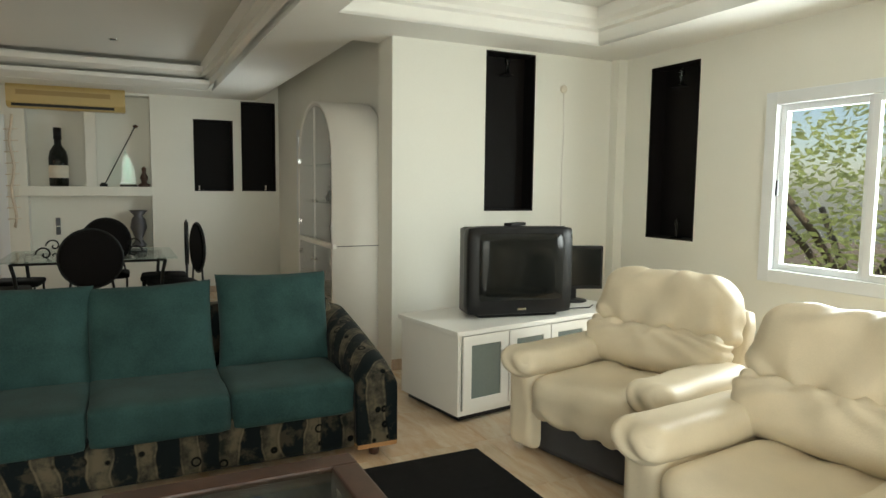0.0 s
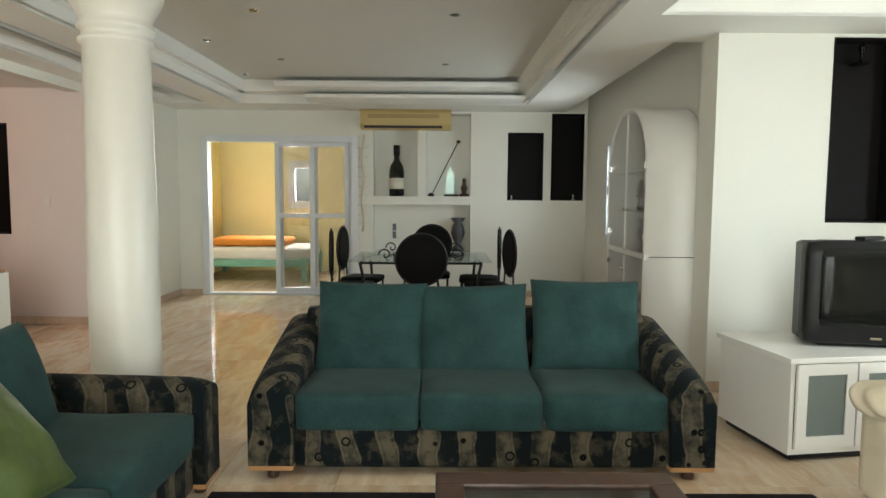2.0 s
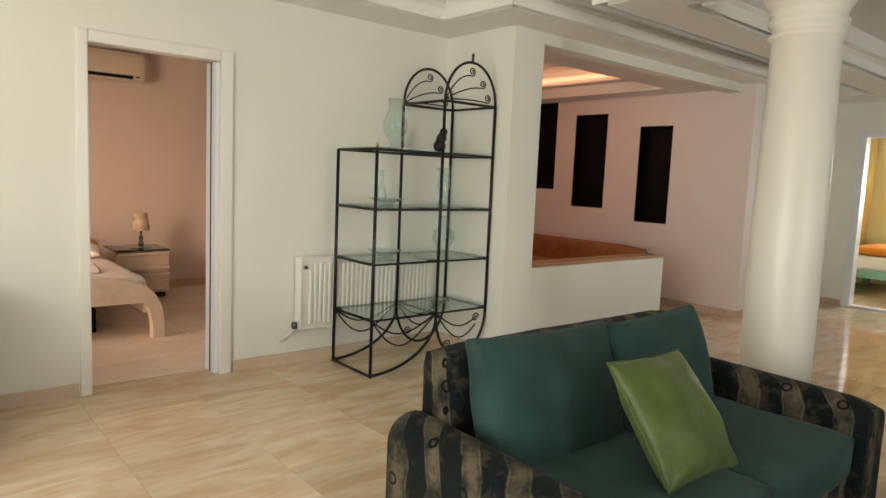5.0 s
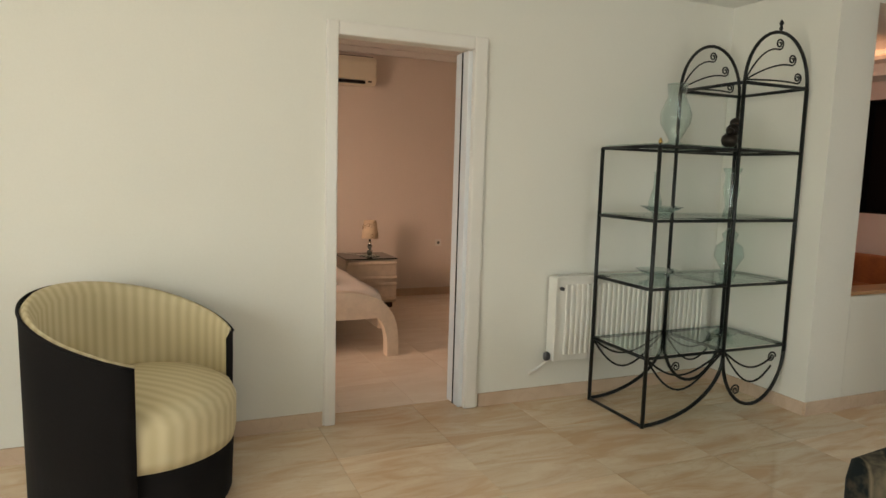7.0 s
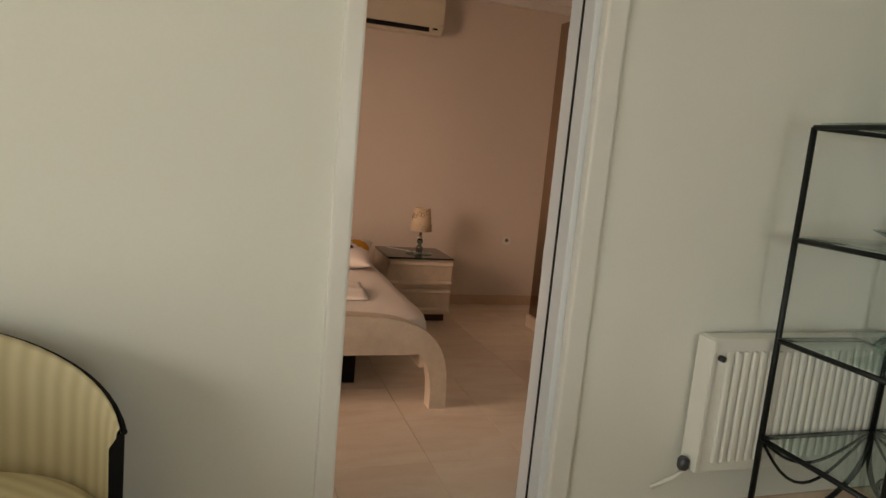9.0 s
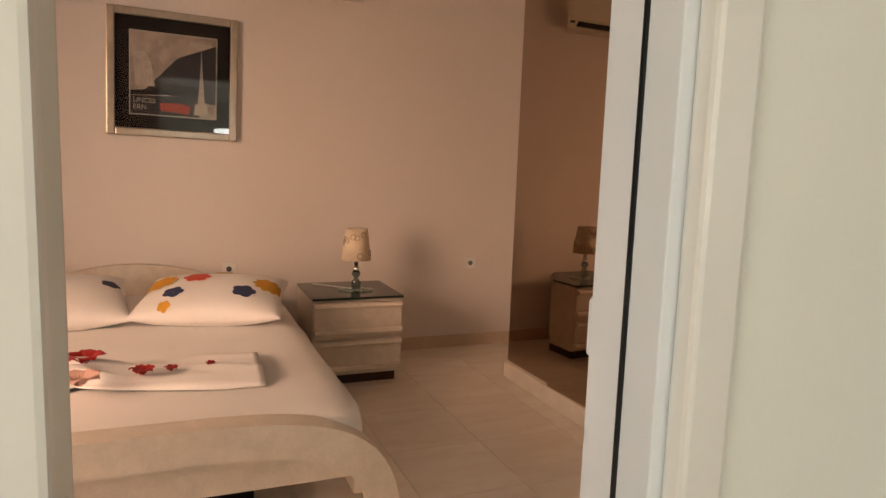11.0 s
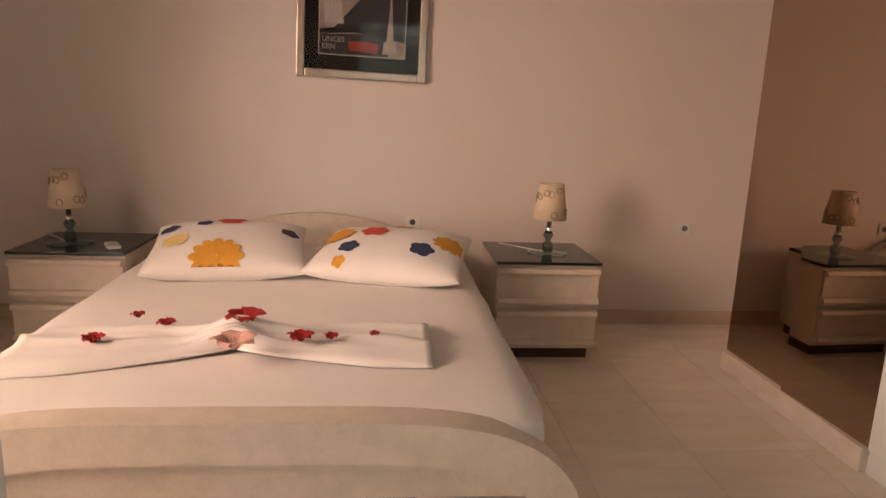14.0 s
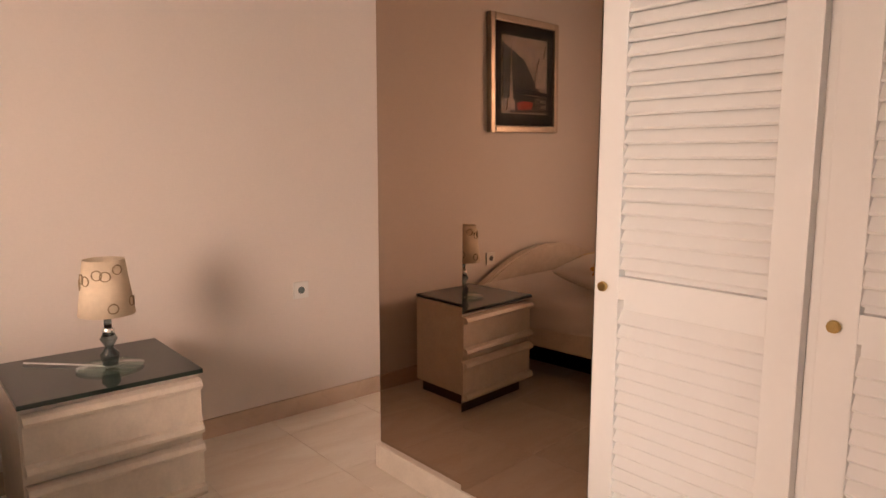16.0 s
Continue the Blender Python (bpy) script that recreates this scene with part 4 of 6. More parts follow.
for k, s_ in enumerate((-1, 1)):
    y0, y1 = ((6.535, 7.056), (7.064, 7.585))[k]
    for z0, z1 in ((0.10, 0.92), (0.975, 2.10)):
        if z1 < 1:
            line = [(y0, z0), (y1, z0), (y1, z1), (y0, z1)]
        else:
            line = [p for p in arch(6.535, 7.585, z0, 1.62, z1) if (p[0] - 7.06) * s_ > 0.003]
            line += [(7.06 + 0.004 * s_, z0), (7.06 + 0.004 * s_, z1)]
            line.sort(key=lambda p: math.atan2(p[1] - 1.5, p[0] - (y0 + y1) / 2))
        d = part("door", prism(bmesh.new(), line, "x", 1.592, 1.598), M_GLASS, cb, "clear glass door")
        edge_y = 7.06 + 0.010 * s_
        part("door_edge", B(1.588, edge_y - 0.006, z0, 1.602, edge_y + 0.006, z1 - 0.01), M_LACQ, d, "pale edge strip")
        for z in (z0 + 0.10, min(z1, 1.75) - 0.12):
            part("hinge", B(1.578, (y0 if s_ < 0 else y1 - 0.03), z, 1.591, (y0 if s_ < 0 else y1 - 0.03) + 0.03, z + 0.045), M_CHROME, d, "chrome hinge")
        part("handle", lathe(bmesh.new(), [(0.012, 0), (0.012, 0.012), (0.004, 0.02)], (0, 0, 0), 12), M_CHROME, d, "chrome knob").matrix_local = pose(1.591, 7.06 + 0.05 * s_, 1.30 if z1 > 1 else 0.8, 0, -90, 0)
for k, (y, z, h) in enumerate(((6.7, 0.978, 0.18), (6.95, 0.978, 0.12), (7.3, 1.293, 0.1), (6.75, 1.293, 0.14), (7.1, 1.613, 0.12), (6.8, 0.513, 0.16))):
    v_ = thing("vase", "small dark glass vase inside the cabinet", "vase", pose(1.80, y, z), "cabinet vases")
    part("body", lathe(bmesh.new(), [(0.3 * h, 0), (0.45 * h, 0.3 * h), (0.2 * h, 0.75 * h), (0.3 * h, h)], (0, 0, 0), 16), M_SMOKE if k % 2 else M_BRONZE, v_)

# wrought-iron etagere in the corner
XFR, XBK, Y0s, Y1s, Y2s = -3.90, -4.40, 3.90, 4.47, 4.97
et = thing("iron_etagere", "black wrought-iron shelf unit with arched top and glass shelves", "shelf unit")


def arcpts(y0, y1, x, z, h, n=18, s=1):
    return [(x, (y0 + y1) / 2 - (y1 - y0) / 2 * math.cos(math.pi * i / n), z + s * h * math.sin(math.pi * i / n)) for i in range(n + 1)]


def spiral(x, y, z, r, turns=1.6, s=1, n=26):
    return [(x, y + s * r * (1 - i / n * 0.85) * math.cos(2 * math.pi * turns * i / n), z + r * (1 - i / n * 0.85) * math.sin(2 * math.pi * turns * i / n)) for i in range(n + 1)]


def curl(x, y0, z0, yc_, zc, r, n=12):
    """A stem that bends over and winds up into a scroll."""
    stem = []
    for i in range(n):
        f = i / n
        a, b, c = (1 - f) ** 2, 2 * f * (1 - f), f * f
        stem.append((x, a * y0 + b * (yc_ - 0.13) + c * yc_, a * z0 + b * (zc - 0.6 * r) + c * (zc - r)))
    wind = [(x, yc_ + r * (1 - 0.8 * i / 26) * math.sin(3.2 * math.pi * i / 26), zc - r * (1 - 0.8 * i / 26) * math.cos(3.2 * math.pi * i / 26)) for i in range(27)]
    return stem + wind


RT = 0.012
levels = (0.40, 0.79, 1.17)
ZT, ZA = 1.575, 1.955
for x in (XFR, XBK):
    part("post", T((x, Y0s, 0), (x, Y0s, ZT), r=RT), M_IRON, et)
    part("post", T((x, Y1s, 0.36), (x, Y1s, ZA), r=RT), M_IRON, et)
    part("post", T((x, Y2s, 0.36), (x, Y2s, ZA), r=RT), M_IRON, et)
    for z in levels + (ZT,):
        part("rail", T((x, Y0s, z), (x, Y2s, z), r=0.009), M_IRON, et)
    part("rail", T((x, Y1s, ZA), (x, Y2s, ZA), r=0.010), M_IRON, et)
    part("arch", T(*arcpts(Y1s, Y2s, x, ZA, 0.30), r=0.010), M_IRON, et)
    for dy, dz in ((0.25, 0.235), (0.36, 0.155), (0.415, 0.055)):
        part("arch_curl", T(*curl(x, Y1s + 0.005, ZA + 0.015, Y1s + dy, ZA + dz, 0.032), r=0.005), M_IRON, et)
    part("bottom_arc", T(*[(x, Y0s + (Y1s - Y0s) * math.sin(math.pi / 2 * i / 16), 0.012 + 0.36 * (1 - math.cos(math.pi / 2 * i / 16))) for i in range(17)], r=0.011), M_IRON, et)
    part("bottom_arc", T(*arcpts(Y1s, Y2s, x, 0.38, 0.33, s=-1), r=0.011), M_IRON, et)
    for k, q in enumerate((0.12, 0.21)):
        part("bottom_curl", T(*[(x, Y0s + (Y1s - Y0s) * f, 0.40 - q * math.sin(math.pi * f) * (1.2 - 0.5 * f)) for f in [i / 14 for i in range(15)]], r=0.006), M_IRON, et)
        part("bottom_curl", T(*[(x, Y1s + (Y2s - Y1s) * f * 0.8, 0.40 - q * math.sin(math.pi * 0.8 * f)) for f in [i / 14 for i in range(15)]], r=0.006), M_IRON, et)
    part("bottom_scroll", T(*spiral(x, Y2s - 0.10, 0.33, 0.035), r=0.005), M_IRON, et)
    part("bottom_scroll", T(*spiral(x, Y1s + 0.12, 0.15, 0.035, s=-1), r=0.005), M_IRON, et)
for y, zs in ((Y0s, (0.008,) + levels + (ZT,)), (Y1s, levels + (ZT, ZA)), (Y2s, levels + (ZT, ZA))):
    for z in zs:
        part("cross_rail", T((XFR, y, z), (XBK, y, z), r=0.010), M_IRON, et)
part("finial", lathe(bmesh.new(), [(0.004, 0), (0.012, 0.015), (0.006, 0.03), (0.014, 0.045), (0.002, 0.065)], (XFR, (Y1s + Y2s) / 2, ZA + 0.305), 12), M_IRON, et)
part("finial", lathe(bmesh.new(), [(0.004, 0), (0.013, 0.012), (0.002, 0.035)], (XFR, Y0s, ZT + 0.01), 12), M_BRASS, et)
for z in levels + (ZT,):
    for a_, b_ in ((Y0s, Y1s), (Y1s, Y2s)):
        part("glass_shelf", B(XBK + 0.013, a_ + 0.012, z + 0.010, XFR - 0.013, b_ - 0.012, z + 0.017), M_GLASSG, et, "pale green glass shelf")
zz = 0.0175


def vessel(name, label, at, prof_, mat=M_GLASSG, cat="vase"):
    t = thing(name, label, cat, pose(*at))
    part("body", lathe(bmesh.new(), prof_, (0, 0, 0), 22), mat, t, smooth=True)
    return t


vessel("glass_vase", "tall clear glass vase on the top shelf", (-4.15, 4.22, ZT + zz), [(0.05, 0), (0.055, 0.01), (0.03, 0.03), (0.085, 0.13), (0.09, 0.19), (0.05, 0.29), (0.06, 0.36)], M_VESSEL)
for z in (levels[2], levels[1]):
    vessel("glass_bowl", "pale green glass bowl with a wavy rim", (-4.16, 4.17, z + zz), [(0.05, 0), (0.06, 0.015), (0.13, 0.05), (0.125, 0.05), (0.05, 0.02)], M_VESSEL, "bowl")
vessel("glass_bottle", "slim clear glass bottle", (-4.2, 4.15, levels[2] + zz + 0.022), [(0.03, 0), (0.04, 0.05), (0.015, 0.14), (0.012, 0.22), (0.02, 0.23)], M_VESSEL, "bottle")
vessel("glass_jug", "pale green glass jug with a lid", (-4.15, 4.72, levels[1] + zz), [(0.05, 0), (0.04, 0.03), (0.09, 0.12), (0.08, 0.18), (0.035, 0.22), (0.05, 0.26), (0.01, 0.30)], M_VESSEL, "jug")
vessel("glass_flower_vase", "slim clear glass flower vase", (-4.15, 4.70, levels[2] + zz), [(0.045, 0), (0.03, 0.05), (0.05, 0.16), (0.04, 0.25), (0.06, 0.29)], M_VESSEL)
vessel("glass_dish", "flat pale glass dish", (-4.15, 4.70, levels[0] + zz), [(0.06, 0), (0.10, 0.03), (0.095, 0.03), (0.05, 0.01)], M_VESSEL, "dish")
fg = bmesh.new()
for c, r_ in (((0, 0, 0.05), 0.05), ((0.01, 0.01, 0.11), 0.04), ((0.0, 0.035, 0.155), 0.032), ((0.03, -0.03, 0.10), 0.025)):
    bmesh.ops.create_icosphere(fg, subdivisions=2, radius=r_, matrix=Matrix.Translation(c))
tagged(part("statuette", fg, M_BRONZE, smooth=True), "small dark bronze statuette on the top shelf", "statuette").matrix_world = pose(-4.1, 4.60, ZT + zz)

# radiator
rd = thing("radiator", "white ribbed panel radiator on the wall", "radiator", pose(0, 0, 0))
XR = XW + 0.04
part("panel", B(XR, 3.64, 0.26, XR + 0.05, 4.86, 0.78, bevel=0.006), M_RAD, rd)
bm = bmesh.new()
for k in range(29):
    y = 3.70 + k * 0.039
    box(bm, XR + 0.05, y, 0.30, XR + 0.066, y + 0.024, 0.74, bevel=0.005, seg=1)
tagged(part("ribs", bm, M_RAD, rd), kind="stuff")
part("side_cover", B(XR - 0.02, 3.625, 0.27, XR + 0.068, 3.64, 0.785, bevel=0.003), M_RAD, rd)
part("top_grille", B(XR - 0.02, 3.64, 0.781, XR + 0.068, 4.86, 0.79), M_RAD, rd)
part("bleed_valve", lathe(bmesh.new(), [(0.012, 0), (0.012, 0.02)], (0, 0, 0), 12), M_PEWTER, rd, "metal vent").matrix_local = pose(XR + 0.068, 3.66, 0.72, 0, 90, 0)
part("inlet_valve", lathe(bmesh.new(), [(0.016, 0), (0.022, 0.01), (0.022, 0.04), (0.012, 0.05)], (XR + 0.03, 3.60, 0.27), 14), M_PEWTER, rd, "metal valve")
part("pipe", T((XR + 0.03, 3.62, 0.28), (XR + 0.03, 3.57, 0.24), (XW + 0.01, 3.52, 0.17), r=0.008), M_RAD, rd)
part("bracket", B(XW, 3.9, 0.5, XR, 3.93, 0.7), M_RAD, rd)

# tub chair
tb = thing("tub_chair", "tub armchair in gold striped velour with black sides", "armchair", pose(-4.02, 1.325, 0, 0, 0, 143) @ Matrix.Diagonal((1.02, 1.02, 1.13, 1)))
bm, bo = bmesh.new(), bmesh.new()
uvl = bm.loops.layers.uv.new("UVMap")
NS = 40


def tub_top(a):
    return 0.53 + 0.25 * (0.5 + 0.5 * math.cos(a)) ** 0.8


cols_ = []
for i in range(NS + 1):
    a = math.radians(-128 + 256 * i / NS)
    d = Vector((math.sin(a), math.cos(a), 0))
    ro, ri, tp = 0.40, 0.375 - 0.05 * (0.5 + 0.5 * math.cos(a * 180 / 128)), tub_top(a)
    cols_.append([Vector((d * ri).to_tuple()[:2] + (0.30,)), Vector((d * (ri + 0.005)).to_tuple()[:2] + (tp - 0.05,)), Vector((d * (ri * 0.6 + ro * 0.4)).to_tuple()[:2] + (tp - 0.01,)), Vector((d * (ri * 0.35 + ro * 0.65)).to_tuple()[:2] + (tp,)),
                  Vector((d * (ro - 0.005)).to_tuple()[:2] + (tp - 0.02,))])
grid_ = [[bm.verts.new(c) for c in cc] for cc in cols_]
for i in range(NS):
    for j in range(4):
        f = bm.faces.new((grid_[i][j], grid_[i + 1][j], grid_[i + 1][j + 1], grid_[i][j + 1]))
        f.smooth = True
        for lp, u in zip(f.loops, (i, i + 1, i + 1, i)):
            lp[uvl].uv = (u / NS * 2.2, j / 4)
bmesh.ops.recalc_face_normals(bm, faces=bm.faces)
inner = part("inner_back", bm, M_GOLDST, tb, "gold striped velour lining")
out_ = []
for i in range(NS + 1):
    a = math.radians(-128 + 256 * i / NS)
    d = Vector((math.sin(a), math.cos(a), 0))
    tp = tub_top(a)
    out_.append([bo.verts.new(Vector((d * r_).to_tuple()[:2] + (z,))) for r_, z in ((0.33, 0.03), (0.395, 0.03), (0.402, tp - 0.02), (0.395, tp - 0.012))])
for i in range(NS):
    for j in range(3):
        bo.faces.new((out_[i][j], out_[i + 1][j], out_[i + 1][j + 1], out_[i][j + 1])).smooth = True
for e_ in (0, NS):
    c0, c1 = out_[e_][0].co, out_[e_][3].co
    bo.faces.new(out_[e_] + [bo.verts.new(Vector((c0.x * 0.1 + c1.x * 0.9, c0.y * 0.1 + c1.y * 0.9, c1.z - 0.004))), bo.verts.new(Vector((c0.x * 0.4 + c1.x * 0.6, c0.y * 0.4 + c1.y * 0.6, c1.z - 0.03))), bo.verts.new(Vector((c0.x * 0.4 + c1.x * 0.6, c0.y * 0.4 + c1.y * 0.6, 0.30)))])
bmesh.ops.recalc_face_normals(bo, faces=bo.faces)
part("outer_shell", bo, M_BVELV, tb, "black cloth outside")
part("piping", T(*[Vector((math.sin(math.radians(-128 + 256 * i / NS)) * 0.402, math.cos(math.radians(-128 + 256 * i / NS)) * 0.402, tub_top(math.radians(-128 + 256 * i / NS)) - 0.012)) for i in range(NS + 1)], r=0.006), M_BVELV, tb)
sb = bmesh.new()
lathe(sb, [(0.36, 0.22), (0.368, 0.26), (0.37, 0.37), (0.35, 0.41), (0.30, 0.435), (0.18, 0.455), (0.05, 0.462)], (0, -0.022, 0), 48)
uvs = sb.loops.layers.uv.new("UVMap")
for f in sb.faces:
    for lp in f.loops:
        lp[uvs].uv = (lp.vert.co.x * 1.3, lp.vert.co.y)
part("seat", sb, M_GOLDST, tb, "gold striped velour seat")
part("base", lathe(bmesh.new(), [(0.34, 0.0), (0.35, 0.02), (0.36, 0.24)], (0, -0.022, 0), 40), M_BVELV, tb, "black cloth base")

# ---- dining area ----
sd = tagged(new("door_1"), "white aluminium sliding door with glass panes, half open", "door", "", "structure")
for x0, z0, x1, z1 in ((-3.26, 0, -3.17, 2.21), (-1.20, 0, -1.10, 2.21), (-3.17, 2.12, -1.20, 2.21), (-3.17, 0, -1.20, 0.03)):
    part("door_frame", B(x0, YF - 0.02, z0, x1, YF + 0.12, z1, bevel=0.004), M_ALU, sd)
for x0, x1, y in ((-2.26, -1.24, YF + 0.02), (-2.22, -1.20, YF + 0.065)):
    lf = part("leaf", B(x0, y, 0.031, x0 + 0.06, y + 0.035, 2.118, bevel=0.003), M_ALU, sd)
    for q in ((x1 - 0.06, 0.031, x1, 2.118), (x0 + 0.06, 0.031, x1 - 0.06, 0.10), (x0 + 0.06, 2.06, x1 - 0.06, 2.118), (x0 + 0.06, 1.08, x1 - 0.06, 1.14), ((x0 + x1) / 2 - 0.03, 0.10, (x0 + x1) / 2 + 0.03, 1.08), ((x0 + x1) / 2 - 0.03, 1.14, (x0 + x1) / 2 + 0.03, 2.06)):
        part("bar", B(q[0], y, q[1], q[2], y + 0.035, q[3], bevel=0.003), M_ALU, lf)
    part("pane", B(x0 + 0.05, y + 0.015, 0.09, x1 - 0.05, y + 0.02, 2.07), M_GLASS, lf, "clear glass pane")


def split_ac(m, w, h, d, mat, label, sticker=False):
    t = thing("air_conditioner", label, "air conditioner", m)
    out = [(0, 0), (-d * 0.75, 0.0), (-d, h * 0.22), (-d, h * 0.8), (-d * 0.8, h), (0, h)]
    part("casing", prism(bmesh.new(), out, "x", -w / 2, w / 2, bevel=0.008), mat, t)
    part("outlet", B(-w / 2 + 0.05, -d * 0.93, 0.012, w / 2 - 0.12, -d * 0.72, 0.045), M_BLACK, t, "dark air outlet slot")
    part("louvre", B(-w / 2 + 0.05, -d - 0.004, 0.055, w / 2 - 0.05, -d + 0.01, 0.075), mat, t)
    for k in range(4):
        part("grille_bar", B(-w / 2 + 0.03, -d - 0.003, h * 0.45 + k * h * 0.1, w / 2 - 0.03, -d + 0.004, h * 0.45 + k * h * 0.1 + 0.008), mat, t)
    part("top_grille", B(-w / 2 + 0.03, -d * 0.75, h - 0.001, w / 2 - 0.03, -0.03, h + 0.006), M_BLACK, t, "dark intake grille")
    if not sticker:
        # flat strip on the front; its darker colour gives the recess its shade
        part("intake_slot", B(-w / 2 + 0.10, -d - 0.005, h * 0.52, w / 2 - 0.16, -d - 0.0035, h * 0.72, bevel=0.0005), M_ACD, t, "long intake grille, its recess shade painted darker")
    if sticker:
        part("sticker", prism(bmesh.new(), [(-w / 2 + 0.10 + 0.065 * math.cos(a * math.pi / 12), h * 0.72 + 0.05 * math.sin(a * math.pi / 12)) for a in range(24)], "y", -d - 0.006, -d - 0.002), M_CORAL, t, "round red sticker")
        part("display", B(w / 2 - 0.09, -d * 0.86 - 0.012, 0.03, w / 2 - 0.05, -d * 0.86, 0.05), M_BLACK, t, "small dark display")
    return t


split_ac(pose(-0.44, YF, 2.29), 1.22, 0.27, 0.22, M_ACY, "yellowed long air conditioner above the wall niches")
split_ac(pose(BX, 3.105, 2.29, 0, 0, 90), 0.86, 0.29, 0.19, M_ACW, "ivory air conditioner with a round red sticker", True)

bt = thing("wine_bottle", "very large dark wine bottle with a pale label", "bottle", pose(-0.58, YF + 0.09, 1.389))
part("body", lathe(bmesh.new(), [(0.10, 0), (0.105, 0.02), (0.105, 0.34), (0.09, 0.42), (0.04, 0.50), (0.035, 0.66), (0.042, 0.67), (0.042, 0.70)], (0, 0, 0), 28), M_BOTTLE, bt, smooth=True)
part("label", lathe(bmesh.new(), [(0.1065, 0.10), (0.1065, 0.25)], (0, 0, 0), 28), M_LABEL, bt, "cream paper label")
part("neck_foil", lathe(bmesh.new(), [(0.044, 0.56), (0.044, 0.702)], (0, 0, 0), 20), M_BLACK, bt)
go = thing("golf_club", "thin dark walking stick leaning in the niche", "stick", Matrix())
part("shaft", T((-0.10, YF + 0.05, 1.39), (0.27, YF + 0.16, 2.14), r=0.007), M_IRON, go)
part("knob", lathe(bmesh.new(), [(0.01, 0), (0.03, 0.015), (0.03, 0.03), (0.01, 0.045)], (0.28, YF + 0.16, 2.13), 14), M_WOOD, go)
part("foot", lathe(bmesh.new(), [(0.045, 0), (0.045, 0.03), (0.02, 0.05)], (-0.10, YF + 0.05, 1.389), 14), M_IRON, go)
gs = thing("glass_sculpture", "pale blue glass leaf sculpture on a dark base", "sculpture", pose(0.18, YF + 0.10, 1.389))
part("base", B(-0.10, -0.05, 0, 0.10, 0.05, 0.03, bevel=0.005), M_BRONZE, gs)
for k, (x, h, a) in enumerate(((-0.06, 0.36, 12), (0.0, 0.44, -4), (0.06, 0.34, -14))):
    part("leaf", moved(prism(bmesh.new(), [(-0.03, 0), (0.03, 0), (0.06, h * 0.6), (0.0, h), (-0.05, h * 0.55)], "y", -0.006, 0.006), pose(x, 0, 0.03, 0, a, 0)), M_GLASSG, gs)
dv = vessel("wooden_figure", "small carved brown ornament in the niche", (0.36, YF + 0.08, 1.389), [(0.07, 0), (0.07, 0.03), (0.03, 0.05), (0.05, 0.12), (0.02, 0.18), (0.03, 0.23), (0.005, 0.26)], M_WOOD, "ornament")
vs_ = vessel("metal_vase", "dark pewter vase with a wide rim", (0.28, YF + 0.10, 0.621), [(0.08, 0), (0.09, 0.03), (0.04, 0.10), (0.10, 0.25), (0.08, 0.36), (0.05, 0.40), (0.11, 0.47)], M_PEWTER)
pl = thing("wall_switch", "dark double socket plate in the niche", "socket", pose(-0.62, YF + 0.22, 0.95))
for z in (0, -0.11):
    part("plate", B(-0.025, -0.012, z - 0.05, 0.025, -0.001, z + 0.05, bevel=0.003), M_PEWTER, pl)
wr = thing("wall_ornament", "pale twisted wooden wall ornament with pegs", "wall ornament", pose(-1.04, YF, 0))
part("stem", T(*[(0.02 * math.sin(k * 1.3), -0.02, 0.9 + k * 0.12) for k in range(12)], r=0.016), M_ASH, wr)
for k in range(9):
    part("peg", T((-0.07, -0.035, 1.0 + k * 0.13), (0.07, -0.03, 1.01 + k * 0.13), r=0.006), M_ASH, wr)

TX, TY = -0.17, 8.62
dt = thing("dining_table", "black iron dining table with a glass top", "dining table", pose(TX, TY, 0))
part("tabletop", B(-0.72, -0.55, 0.735, 0.72, 0.55, 0.747, bevel=0.003), M_GLASSG, dt, "thick clear glass top")
for x in (-0.62, 0.62):
    for y in (-0.45, 0.45):
        part("leg", T((x, y, 0), (x * 0.92, y * 0.92, 0.3), (x * 0.96, y * 0.96, 0.6), (x, y, 0.72), r=0.016), M_IRON, dt)
for y in (-0.45, 0.45):
    part("apron", T((-0.62, y, 0.715), (0.62, y, 0.715), r=0.012), M_IRON, dt)
    for s in (-1, 1):
        part("scroll", T(*[(s * (0.36 + 0.07 * (1 - i / 24) * math.cos(i / 3.2)), y, 0.80 + 0.07 * (1 - i / 24) * math.sin(i / 3.2)) for i in range(24)], r=0.008), M_IRON, dt)
for x in (-0.62, 0.62):
    part("apron", T((x, -0.45, 0.715), (x, 0.45, 0.715), r=0.012), M_IRON, dt)


def dining_chair(m):
    """Front along -y, an oval padded back on thin iron bars."""
    t = thing("dining_chair", "black iron dining chair with an oval velvet back", "chair", m, "chairs round the dining table")
    part("seat", S(-0.22, -0.22, 0.42, 0.22, 0.22, 0.49, r=0.033, cuts=5, lump=0.004), M_BVELV, t)
    oval = [(0.235 * math.cos(a * math.pi / 18), 0.80 + 0.24 * math.sin(a * math.pi / 18)) for a in range(36)]
    part("backrest", prism(bmesh.new(), oval, "y", 0.215, 0.255, bevel=0.012), M_BVELV, t, "oval black velvet back pad")
    part("back_rim", T(*[(x * 1.03, 0.235, 0.80 + (z - 0.80) * 1.03) for x, z in oval], r=0.010, closed=True), M_IRON, t)
    for s in (-1, 1):
        part("leg", T((s * 0.19, 0.235, 0), (s * 0.19, 0.23, 0.42), (s * 0.15, 0.235, 0.62), r=0.011), M_IRON, t)
        part("leg", T((s * 0.19, -0.19, 0), (s * 0.19, -0.19, 0.43), r=0.011), M_IRON, t)
    return t


